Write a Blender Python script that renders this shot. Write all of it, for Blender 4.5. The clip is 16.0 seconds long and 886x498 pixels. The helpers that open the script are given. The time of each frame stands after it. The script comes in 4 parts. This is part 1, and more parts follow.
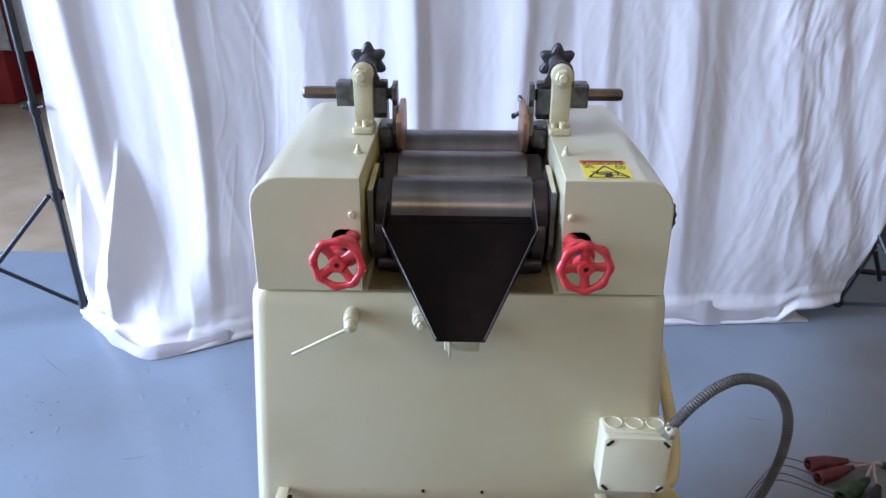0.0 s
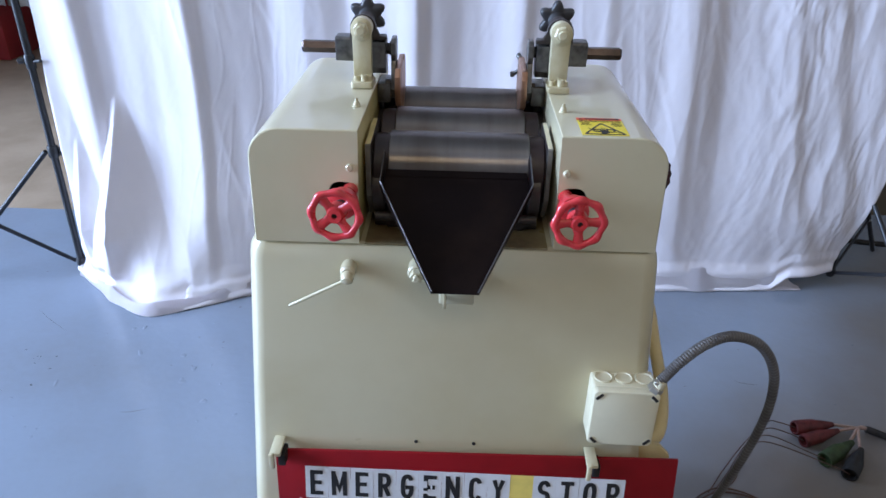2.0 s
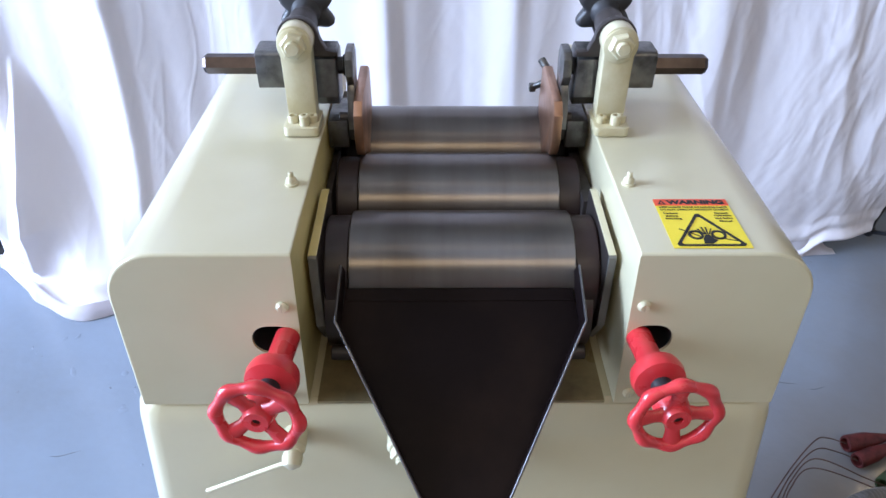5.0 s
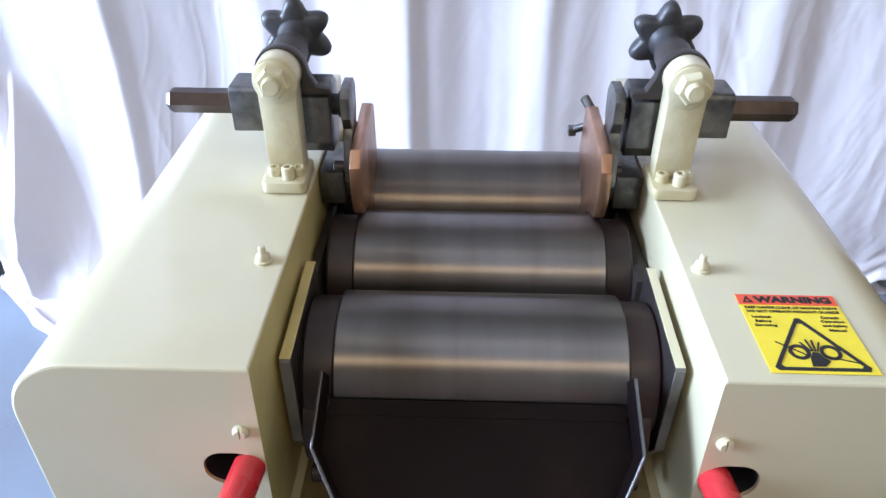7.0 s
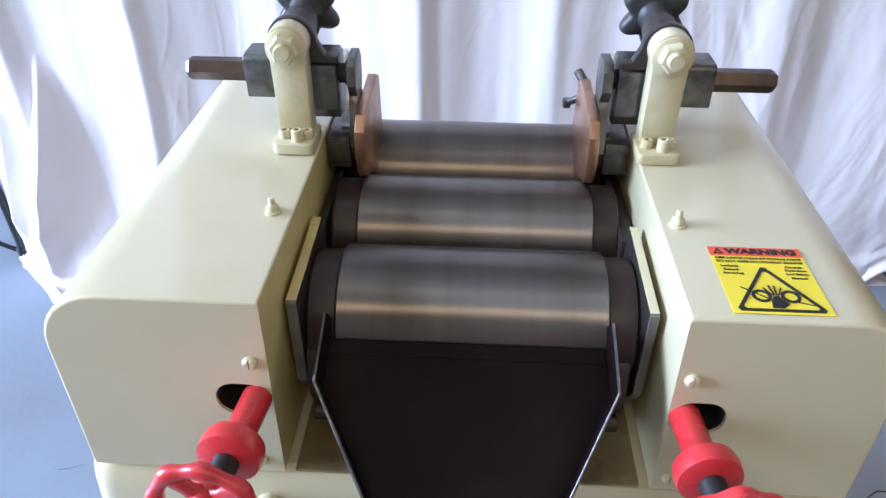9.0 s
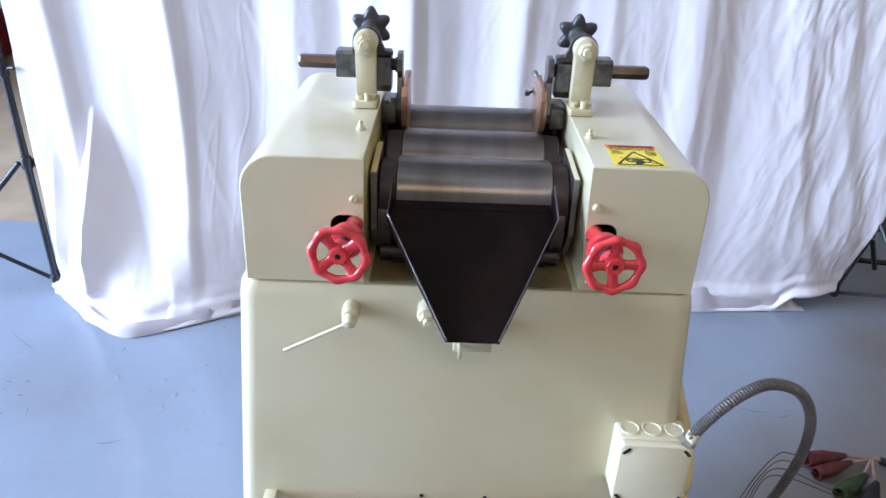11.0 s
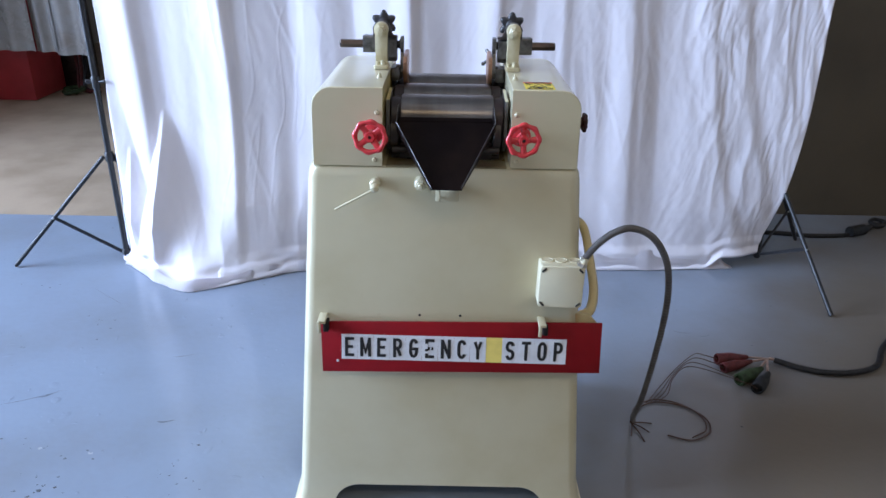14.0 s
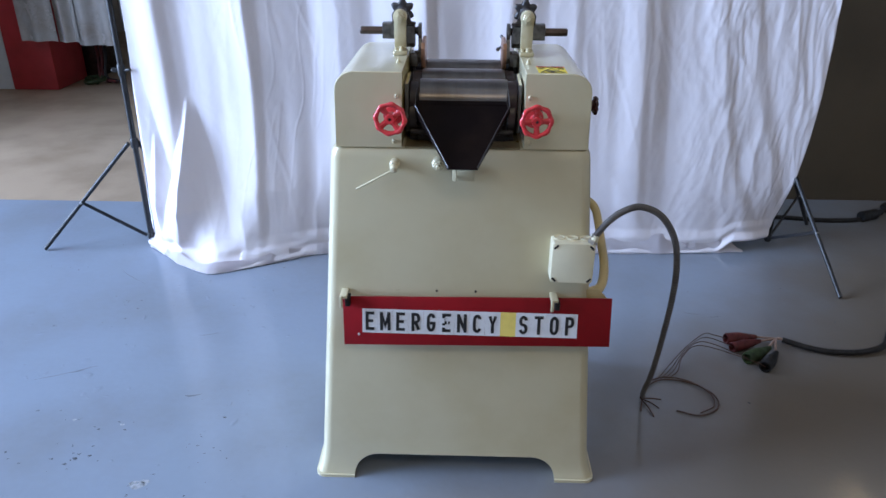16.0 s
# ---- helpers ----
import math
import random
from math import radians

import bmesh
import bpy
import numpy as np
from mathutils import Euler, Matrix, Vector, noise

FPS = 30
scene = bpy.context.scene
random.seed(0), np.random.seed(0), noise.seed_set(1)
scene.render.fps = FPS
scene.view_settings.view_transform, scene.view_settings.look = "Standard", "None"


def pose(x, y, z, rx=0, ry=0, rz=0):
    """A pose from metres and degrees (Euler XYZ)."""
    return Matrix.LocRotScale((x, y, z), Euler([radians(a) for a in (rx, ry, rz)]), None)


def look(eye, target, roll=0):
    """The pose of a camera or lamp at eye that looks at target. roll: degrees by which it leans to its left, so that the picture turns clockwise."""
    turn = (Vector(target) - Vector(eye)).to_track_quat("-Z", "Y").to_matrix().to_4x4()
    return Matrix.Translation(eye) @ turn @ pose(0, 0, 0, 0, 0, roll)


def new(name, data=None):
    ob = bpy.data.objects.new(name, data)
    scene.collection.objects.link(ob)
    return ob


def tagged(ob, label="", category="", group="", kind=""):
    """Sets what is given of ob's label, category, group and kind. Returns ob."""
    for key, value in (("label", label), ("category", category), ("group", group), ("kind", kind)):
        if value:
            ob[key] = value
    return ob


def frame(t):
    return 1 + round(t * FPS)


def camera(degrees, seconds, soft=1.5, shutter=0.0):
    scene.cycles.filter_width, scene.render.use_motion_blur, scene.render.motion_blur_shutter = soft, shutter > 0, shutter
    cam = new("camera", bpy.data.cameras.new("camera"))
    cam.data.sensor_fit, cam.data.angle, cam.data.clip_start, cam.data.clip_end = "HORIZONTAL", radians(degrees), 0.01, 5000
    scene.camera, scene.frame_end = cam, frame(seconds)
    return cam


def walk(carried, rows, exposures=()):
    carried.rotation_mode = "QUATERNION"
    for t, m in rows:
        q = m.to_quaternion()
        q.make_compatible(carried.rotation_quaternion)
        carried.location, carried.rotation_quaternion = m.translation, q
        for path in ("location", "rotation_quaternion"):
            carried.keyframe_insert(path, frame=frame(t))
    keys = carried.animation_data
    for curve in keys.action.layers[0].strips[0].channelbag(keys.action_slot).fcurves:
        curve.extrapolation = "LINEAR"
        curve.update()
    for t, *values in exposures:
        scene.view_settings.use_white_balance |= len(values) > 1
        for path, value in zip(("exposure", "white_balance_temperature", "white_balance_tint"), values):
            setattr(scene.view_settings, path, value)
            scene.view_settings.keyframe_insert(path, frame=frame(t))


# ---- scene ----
cam = camera(63.4, 16.0)
PATH = [
    (0, (0.003, -1.0, 1.655), (-0.048, 0.796, 0.776), 0.1),
    (0.5, (0.001, -0.998, 1.657), (-0.046, 0.802, 0.788), 0.5),
    (1, (0.001, -0.981, 1.668), (-0.045, 0.82, 0.8), 0.4),
    (1.5, (0.004, -0.962, 1.656), (-0.04, 0.816, 0.741), 0.5),
    (2, (0.005, -1.023, 1.642), (-0.035, 0.732, 0.684), 1.2),
    (2.5, (0.028, -1.022, 1.665), (-0.021, 0.717, 0.678), 0.3),
    (3, (0.011, -0.904, 1.682), (-0.024, 0.821, 0.669), 0.4),
    (3.5, (-0.022, -0.744, 1.686), (-0.053, 0.949, 0.622), 0.1),
    (3.7, (-0.038, -0.709, 1.68), (-0.047, 0.984, 0.615), 0.1),
    (6, (-0.015, -0.355, 1.645), (0.008, 1.192, 0.378), 0.4),
    (6.5, (-0.021, -0.322, 1.628), (-0.035, 1.273, 0.422), 0.3),
    (7, (-0.016, -0.313, 1.615), (-0.061, 1.31, 0.447), 0.2),
    (7.5, (-0.011, -0.302, 1.614), (-0.072, 1.306, 0.426), -0.2),
    (8, (-0.011, -0.306, 1.613), (-0.068, 1.293, 0.412), 0.1),
    (8.5, (0.005, -0.318, 1.611), (-0.082, 1.282, 0.414), 0.3),
    (10.8, (-0.04, -0.83, 1.631), (-0.035, 0.921, 0.664), 1.3),
    (11, (-0.044, -0.895, 1.628), (-0.038, 0.868, 0.686), 2.2),
    (11.5, (-0.04, -1.07, 1.613), (-0.064, 0.694, 0.671), 1.9),
    (12, (-0.067, -1.18, 1.618), (-0.032, 0.583, 0.674), -0.2),
    (12.5, (-0.046, -1.323, 1.637), (0.085, 0.45, 0.722), 2.1),
    (13, (-0.012, -1.488, 1.64), (0.138, 0.295, 0.746), 3.0),
    (13.5, (-0.005, -1.604, 1.638), (0.038, 0.199, 0.774), 1.1),
    (14, (0.002, -1.7, 1.635), (-0.002, 0.12, 0.807), 1.0),
    (14.5, (-0.013, -1.777, 1.636), (-0.058, 0.042, 0.806), 1.2),
    (15, (-0.021, -1.795, 1.645), (-0.096, 0.016, 0.801), 0.7),
    (15.5, (-0.02, -1.795, 1.641), (-0.081, 0.015, 0.793), 0.8),
    (16, (-0.004, -1.792, 1.641), (-0.046, 0.016, 0.787), 0.5),
]
walk(cam, [(t, look(eye, target, roll)) for t, eye, target, roll in PATH],
     [(0, -0.02, 5560, 14), (1, -0.06, 5530, 14), (2, -0.14, 5480, 14), (3.5, -0.02, 5560, 14), (6, 0.42, 5700, 14), (7, 0.44, 5730, 14), (8.5, 0.38, 5730, 14), (11, 0.36, 5680, 14), (11.5, 0.26, 5650, 14), (13, 0.06, 5580, 14), (16, -0.20, 5450, 14)])

# ---------------------------------------------------------------- light
world = bpy.data.worlds.new("world")
scene.world = world
world.use_nodes = True
wn = world.node_tree.nodes
sky = wn.new("ShaderNodeTexSky")
sky.sky_type, sky.sun_disc = "NISHITA", False
sky.sun_elevation, sky.sun_rotation = radians(38), radians(60)
wn["Background"].inputs["Strength"].default_value = 0.12
world.node_tree.links.new(sky.outputs[0], wn["Background"].inputs[0])


def area_lamp(name, at, target, sx, sy, watts, colour):
    d = bpy.data.lights.new(name, "AREA")
    d.shape, d.size, d.size_y, d.energy, d.color = "RECTANGLE", sx, sy, watts, colour
    ob = new(name, d)
    ob.matrix_world = look(at, target)
    return ob


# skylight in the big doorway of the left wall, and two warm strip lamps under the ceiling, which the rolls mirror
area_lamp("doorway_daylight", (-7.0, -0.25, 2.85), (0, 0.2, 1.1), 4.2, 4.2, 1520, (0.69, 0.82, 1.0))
# unseen strips, placed from the gold bands on the rolls; also the warm fill
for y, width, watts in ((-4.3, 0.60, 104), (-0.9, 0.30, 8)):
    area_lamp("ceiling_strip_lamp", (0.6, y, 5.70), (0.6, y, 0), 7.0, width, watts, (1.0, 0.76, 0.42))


# a hooded warm lamp on the drab wall, whose glare lies on the floor
bulb = bpy.data.lights.new("wall_lamp_bulb", "SPOT")
bulb.energy, bulb.color, bulb.spot_size, bulb.spot_blend, bulb.shadow_soft_size = 3, (1.0, 0.72, 0.34), radians(120), 0.5, 0.06
new("wall_lamp_bulb", bulb).matrix_world = look((2.955, 2.24, 2.505), (1.2, 0.2, 0.3))


# ---------------------------------------------------------------- materials
def mat(name, colour, rough=0.5, metal=0.0, vary=0.12, scale=6.0, bump=0.0, bscale=120.0, second=None, coat=0.0, stretch=(1, 1, 1), spec=0.5):
    """A surface with two scales of colour and roughness variation and a fine relief."""
    m = bpy.data.materials.new(name)
    m.use_nodes = True
    n, l = m.node_tree.nodes, m.node_tree.links
    b = n["Principled BSDF"]
    b.inputs["Metallic"].default_value = metal
    b.inputs["Coat Weight"].default_value = coat
    b.inputs["Coat Roughness"].default_value = 0.09
    b.inputs["Specular IOR Level"].default_value = spec
    tc, mp = n.new("ShaderNodeTexCoord"), n.new("ShaderNodeMapping")
    mp.inputs["Scale"].default_value = stretch
    l.new(tc.outputs["Object"], mp.inputs[0])
    big, fine = n.new("ShaderNodeTexNoise"), n.new("ShaderNodeTexNoise")
    big.inputs["Scale"].default_value, big.inputs["Detail"].default_value = scale, 5
    fine.inputs["Scale"].default_value, fine.inputs["Detail"].default_value = bscale, 3
    l.new(mp.outputs[0], big.inputs["Vector"]), l.new(mp.outputs[0], fine.inputs["Vector"])
    mix = n.new("ShaderNodeMix")
    mix.data_type = "RGBA"
    c2 = second or tuple(max(0.0, c * (1 - 2.2 * vary)) for c in colour)
    mix.inputs[6].default_value, mix.inputs[7].default_value = (*colour, 1), (*c2, 1)
    ramp = n.new("ShaderNodeMapRange")
    ramp.interpolation_type = "SMOOTHSTEP"
    ramp.inputs["From Min"].default_value, ramp.inputs["From Max"].default_value = 0.36, 0.80
    l.new(big.outputs["Fac"], ramp.inputs["Value"])
    add = n.new("ShaderNodeMath")
    add.operation = "MULTIPLY_ADD"
    add.inputs[1].default_value = 0.35
    l.new(fine.outputs["Fac"], add.inputs[0]), l.new(ramp.outputs[0], add.inputs[2])
    sub = n.new("ShaderNodeMath")
    sub.operation, sub.use_clamp = "SUBTRACT", True
    sub.inputs[1].default_value = 0.17
    l.new(add.outputs[0], sub.inputs[0])
    l.new(sub.outputs[0], mix.inputs[0])
    l.new(mix.outputs[2], b.inputs["Base Color"])
    rr = n.new("ShaderNodeMapRange")
    rr.inputs["To Min"].default_value, rr.inputs["To Max"].default_value = max(0.03, rough - 0.1), min(1, rough + 0.12)
    l.new(big.outputs["Fac"], rr.inputs["Value"]), l.new(rr.outputs[0], b.inputs["Roughness"])
    if bump:
        bp = n.new("ShaderNodeBump")
        bp.inputs["Strength"].default_value, bp.inputs["Distance"].default_value = bump, 0.002
        l.new(fine.outputs["Fac"], bp.inputs["Height"]), l.new(bp.outputs[0], b.inputs["Normal"])
    return m


def brushed(m, amount):
    """Ground in rings round x: the gloss spreads along the roll."""
    n, l = m.node_tree.nodes, m.node_tree.links
    t = n.new("ShaderNodeTangent")
    t.direction_type, t.axis = "RADIAL", "X"
    b = n["Principled BSDF"]
    b.inputs["Anisotropic"].default_value, b.inputs["Anisotropic Rotation"].default_value = amount, 0.25
    l.new(t.outputs[0], b.inputs["Tangent"])
    l.remove(b.inputs["Roughness"].links[0])
    b.inputs["Roughness"].default_value = 0.40
    return m


CREAM = mat("cream_enamel", (0.605, 0.553, 0.370), 0.30, vary=0.05, scale=5, bump=0.10, bscale=34, coat=0.6, second=(0.550, 0.490, 0.305))
CREAM_CAST = mat("thick_cream_enamel_on_casting", (0.605, 0.553, 0.370), 0.34, vary=0.07, scale=22, bump=0.55, bscale=75, coat=0.4, second=(0.500, 0.430, 0.240))
CREAM_WARMLIT = mat("warm_lit_cream_enamel", (0.60, 0.48, 0.23), 0.4, vary=0.12, scale=9, bump=0.15)
BOXGREY = mat("cream_painted_plastic", (0.70, 0.65, 0.46), 0.42, vary=0.04, scale=10, bump=0.05)
ROLL = brushed(mat("ground_steel", (0.195, 0.174, 0.158), 0.27, 1.0, vary=0.20, scale=1.1, bscale=6, stretch=(22, 3, 3), second=(0.140, 0.118, 0.100)), 0.85)
STEEL = mat("machined_steel", (0.20, 0.195, 0.19), 0.34, 0.85, vary=0.3, scale=45, bump=0.25, bscale=220)
DARKSTEEL = mat("oiled_dark_steel", (0.050, 0.040, 0.036), 0.38, 0.3, vary=0.25, scale=18, bump=0.15)
COLLAR = mat("oil_blackened_steel", (0.032, 0.018, 0.017), 0.42, 0.1, vary=0.3, scale=16, bump=0.08)
RODSTEEL = mat("browned_steel", (0.09, 0.07, 0.065), 0.3, 0.8, vary=0.25, scale=30)
APRON = mat("black_stained_sheet_steel", (0.0075, 0.0047, 0.0050), 0.42, 0.0, vary=0.3, scale=9, bump=0.1, spec=0.06, second=(0.018, 0.011, 0.009))
EDGE = mat("worn_bright_edge", (0.12, 0.115, 0.12), 0.35, 0.8, vary=0.2, scale=30)
PLATEGREY = mat("dull_grey_steel", (0.16, 0.152, 0.138), 0.45, 0.2, vary=0.25, scale=20, bump=0.1)
CREAM_BOUNCE = mat("bounce_lit_cream_enamel", (0.60, 0.49, 0.20), 0.34, vary=0.10, scale=14, bump=0.12, bscale=160, coat=0.2)
OILSHADE = mat("brown_oily_shade", (0.27, 0.215, 0.105), 0.3, vary=0.35, scale=16, bump=0.1, second=(0.09, 0.065, 0.035))
KNOB = mat("black_phenolic", (0.050, 0.048, 0.050), 0.44, vary=0.25, scale=20, bump=0.05)
RED = mat("red_enamel", (0.60, 0.036, 0.042), 0.28, vary=0.10, scale=25, bump=0.12, coat=0.3)
SIGNRED = mat("red_painted_plate", (0.235, 0.005, 0.009), 0.5, vary=0.08, scale=12, bump=0.05, spec=0.22)
SHADED_RED = mat("shaded_red_enamel", (0.055, 0.010, 0.011), 0.4, vary=0.3, scale=40)
COPPER = mat("worn_bronze", (0.50, 0.285, 0.18), 0.34, 0.85, vary=0.2, scale=25, bump=0.1)
CLOTH = mat("white_cotton_sheet", (0.735, 0.690, 0.715), 0.9, vary=0.03, scale=3, bump=0.25, bscale=500, spec=0.2)
TILE = mat("pale_grey_vinyl", (0.70, 0.71, 0.74), 0.5, vary=0.05, scale=30)
YELLOW = mat("yellow_vinyl", (0.85, 0.68, 0.04), 0.45, vary=0.04, scale=30)
PALEYELLOW = mat("faded_yellow_vinyl", (0.82, 0.66, 0.16), 0.45, vary=0.05, scale=30)
INK = mat("black_print", (0.015, 0.015, 0.017), 0.5, vary=0.1)
ORANGE = mat("orange_red_print", (0.78, 0.10, 0.05), 0.45, vary=0.05)
BLACKTUBE = mat("black_painted_tube", (0.014, 0.014, 0.016), 0.42, 0.0, vary=0.2, scale=15)
CONDUIT = mat("grey_metal_conduit", (0.145, 0.135, 0.130), 0.55, 0.3, vary=0.15, scale=20)
WIRE = mat("brown_wire_insulation", (0.07, 0.035, 0.025), 0.5, vary=0.2, scale=30)
RUBBER = mat("dark_rubber_cable", (0.018, 0.016, 0.016), 0.55, vary=0.25, scale=40, spec=0.3)
PLUGRED = mat("red_rubber_sleeve", (0.095, 0.016, 0.015), 0.55, vary=0.3, scale=40, spec=0.3)
PLUGGREEN = mat("green_rubber_sleeve", (0.028, 0.046, 0.014), 0.55, vary=0.3, scale=40, spec=0.3)
PLUGBLACK = mat("black_rubber_sleeve", (0.014, 0.014, 0.015), 0.55, vary=0.3, scale=40, spec=0.3)
FLOORPAINT = mat("blue_grey_floor_paint", (0.220, 0.252, 0.308), 0.14, vary=0.10, scale=1.7, bump=0.34, bscale=34, second=(0.190, 0.206, 0.236), spec=0.32)


def shade_right(m, colour):
    """Blends the paint to brown beside the cable, where the mill's shade is painted in."""
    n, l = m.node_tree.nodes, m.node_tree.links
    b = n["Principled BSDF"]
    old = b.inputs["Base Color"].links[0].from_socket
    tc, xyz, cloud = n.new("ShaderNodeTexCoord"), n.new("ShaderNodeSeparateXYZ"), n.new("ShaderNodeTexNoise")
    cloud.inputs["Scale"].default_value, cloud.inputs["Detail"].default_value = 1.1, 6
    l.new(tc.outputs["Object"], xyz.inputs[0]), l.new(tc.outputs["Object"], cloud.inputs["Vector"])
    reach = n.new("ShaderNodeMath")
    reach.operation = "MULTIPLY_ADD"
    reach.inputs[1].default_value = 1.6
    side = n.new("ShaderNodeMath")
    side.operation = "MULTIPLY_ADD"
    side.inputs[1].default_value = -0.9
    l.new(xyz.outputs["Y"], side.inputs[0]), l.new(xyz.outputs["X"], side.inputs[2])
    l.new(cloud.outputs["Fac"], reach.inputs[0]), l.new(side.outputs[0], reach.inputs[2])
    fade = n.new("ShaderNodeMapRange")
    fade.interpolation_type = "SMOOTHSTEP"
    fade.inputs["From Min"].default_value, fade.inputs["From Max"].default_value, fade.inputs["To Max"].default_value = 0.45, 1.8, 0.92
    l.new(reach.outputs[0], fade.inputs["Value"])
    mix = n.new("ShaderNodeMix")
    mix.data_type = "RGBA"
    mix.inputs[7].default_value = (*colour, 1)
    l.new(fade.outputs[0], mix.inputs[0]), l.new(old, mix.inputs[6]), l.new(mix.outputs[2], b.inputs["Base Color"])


# warm brown shade painted into the floor right of the mill
shade_right(FLOORPAINT, (0.150, 0.125, 0.096))
CONCRETE = mat("brown_stained_concrete", (0.38, 0.285, 0.195), 0.45, vary=0.2, scale=2.2, bump=0.2, bscale=60, second=(0.26, 0.190, 0.122))
WALLPAINT = mat("white_painted_block", (0.50, 0.51, 0.52), 0.6, vary=0.06, scale=3, bump=0.3, bscale=40)
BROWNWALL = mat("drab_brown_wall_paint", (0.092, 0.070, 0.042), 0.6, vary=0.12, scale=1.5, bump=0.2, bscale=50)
GREYWALL = mat("pale_wall_paint", (0.46, 0.43, 0.38), 0.7, vary=0.1, scale=1.5, bump=0.2, bscale=50)
REDPOST = mat("red_painted_steel_post", (0.36, 0.028, 0.032), 0.45, vary=0.12, scale=5)
STRIP = mat("cloudy_grey_vinyl_strip", (0.33, 0.315, 0.30), 0.25, vary=0.2, scale=4, second=(0.20, 0.165, 0.14))
TAN = mat("tan_wire_insulation", (0.26, 0.17, 0.13), 0.5, vary=0.2, scale=30)
BARE = mat("pale_bare_cement", (0.30, 0.31, 0.33), 0.7, vary=0.3, scale=60, bump=0.3)
GRIT = mat("dark_floor_grit", (0.085, 0.09, 0.10), 0.8, vary=0.3)
DULLMETAL = mat("zinc_plated_steel", (0.55, 0.54, 0.50), 0.35, 0.9, vary=0.12, scale=40)


# ---------------------------------------------------------------- building helpers
def thing(name, at, label, category, group="", kind=""):
    ob = new(name)
    ob.location = at
    return tagged(ob, label, category, group, kind)


def root_of(ob):
    while ob.parent:
        ob = ob.parent
    return ob


def part(name, bm, material, parent=None, label="", smooth=40):
    """One bmesh, given in the world's metres, as one mesh object under a thing or a part."""
    if parent:
        bm.transform(Matrix.Translation(-root_of(parent).location))
    me = bpy.data.meshes.new(name)
    bmesh.ops.recalc_face_normals(bm, faces=bm.faces)
    for f in bm.faces:
        f.smooth = smooth > 0
    for e in bm.edges:
        if len(e.link_faces) == 2 and e.calc_face_angle(0) > radians(smooth):
            e.smooth = False
    bm.to_mesh(me)
    bm.free()
    me.materials.append(material)
    ob = new(name, me)
    if parent:
        ob.parent = parent
    return tagged(ob, label)


def box(x0, x1, y0, y1, z0, z1, bevel=0.0, seg=2, m=None):
    bm = bmesh.new()
    bmesh.ops.create_cube(bm, size=1, matrix=Matrix.Translation(((x0 + x1) / 2, (y0 + y1) / 2, (z0 + z1) / 2)) @ Matrix.Diagonal((x1 - x0, y1 - y0, z1 - z0, 1)))
    if bevel:
        bmesh.ops.bevel(bm, geom=bm.edges[:], offset=bevel, segments=seg, profile=0.5, affect="EDGES")
    if m:
        bm.transform(m)
    return bm


def along(a, b):
    """The pose at a whose z axis points to b."""
    d = Vector(b) - Vector(a)
    return Matrix.Translation(a) @ d.to_track_quat("Z", "Y").to_matrix().to_4x4()


def lathe(profile, m, seg=32, cap=True):
    """Turns a profile of (radius, height) about z, at the pose m."""
    bm = bmesh.new()
    rings = []
    for r, h in profile:
        rings.append([bm.verts.new((r * math.cos(2 * math.pi * i / seg), r * math.sin(2 * math.pi * i / seg), h)) for i in range(seg)])
    for a, b in zip(rings, rings[1:]):
        for i in range(seg):
            bm.faces.new((a[i], a[(i + 1) % seg], b[(i + 1) % seg], b[i]))
    if cap:
        bm.faces.new(rings[0][::-1]), bm.faces.new(rings[-1])
    bm.transform(m)
    return bm


def rod(a, b, r, seg=20, bevel=0.0):
    h = (Vector(b) - Vector(a)).length
    k = min(bevel, r * 0.6)
    prof = [(r - k, 0), (r, k), (r, h - k), (r - k, h)] if k else [(r, 0), (r, h)]
    return lathe(prof, along(a, b), seg)


def hexhead(a, b, r, seg=6):
    h = (Vector(b) - Vector(a)).length
    return lathe([(r, 0), (r, h * 0.8), (r * 0.86, h)], along(a, b), seg)


def prism(outline, axis, lo, hi, bevel=0.0, seg=2):
    """Pushes a closed outline of (u, v) along an axis: x takes (y, z), y takes (x, z), z takes (x, y)."""
    bm = bmesh.new()
    put = {"x": lambda u, v, w: (w, u, v), "y": lambda u, v, w: (u, w, v), "z": lambda u, v, w: (u, v, w)}[axis]
    a = [bm.verts.new(put(u, v, lo)) for u, v in outline]
    b = [bm.verts.new(put(u, v, hi)) for u, v in outline]
    n = len(outline)
    fa, fb = bm.faces.new(a[::-1]), bm.faces.new(b)
    for i in range(n):
        bm.faces.new((a[i], a[(i + 1) % n], b[(i + 1) % n], b[i]))
    bmesh.ops.recalc_face_normals(bm, faces=bm.faces)
    if bevel:
        bmesh.ops.bevel(bm, geom=[e for f in (fa, fb) for e in f.edges], offset=bevel, segments=seg, profile=0.5, affect="EDGES")
    return bm


def rounded(x0, x1, y0, y1, r, seg=6):
    """A rectangle's outline with round corners; r may name four radii, from the lower left on, anticlockwise."""
    rs = r if isinstance(r, tuple) else (r,) * 4
    out = []
    for (cx, cy, sx, sy, a0), q in zip(((x0, y0, 1, 1, 180), (x1, y0, -1, 1, 270), (x1, y1, -1, -1, 0), (x0, y1, 1, -1, 90)), rs):
        if q <= 0:
            out.append((cx, cy))
            continue
        for i in range(seg + 1):
            a = radians(a0 + 90 * i / seg)
            out.append((cx + sx * q + q * math.cos(a), cy + sy * q + q * math.sin(a)))
    return out


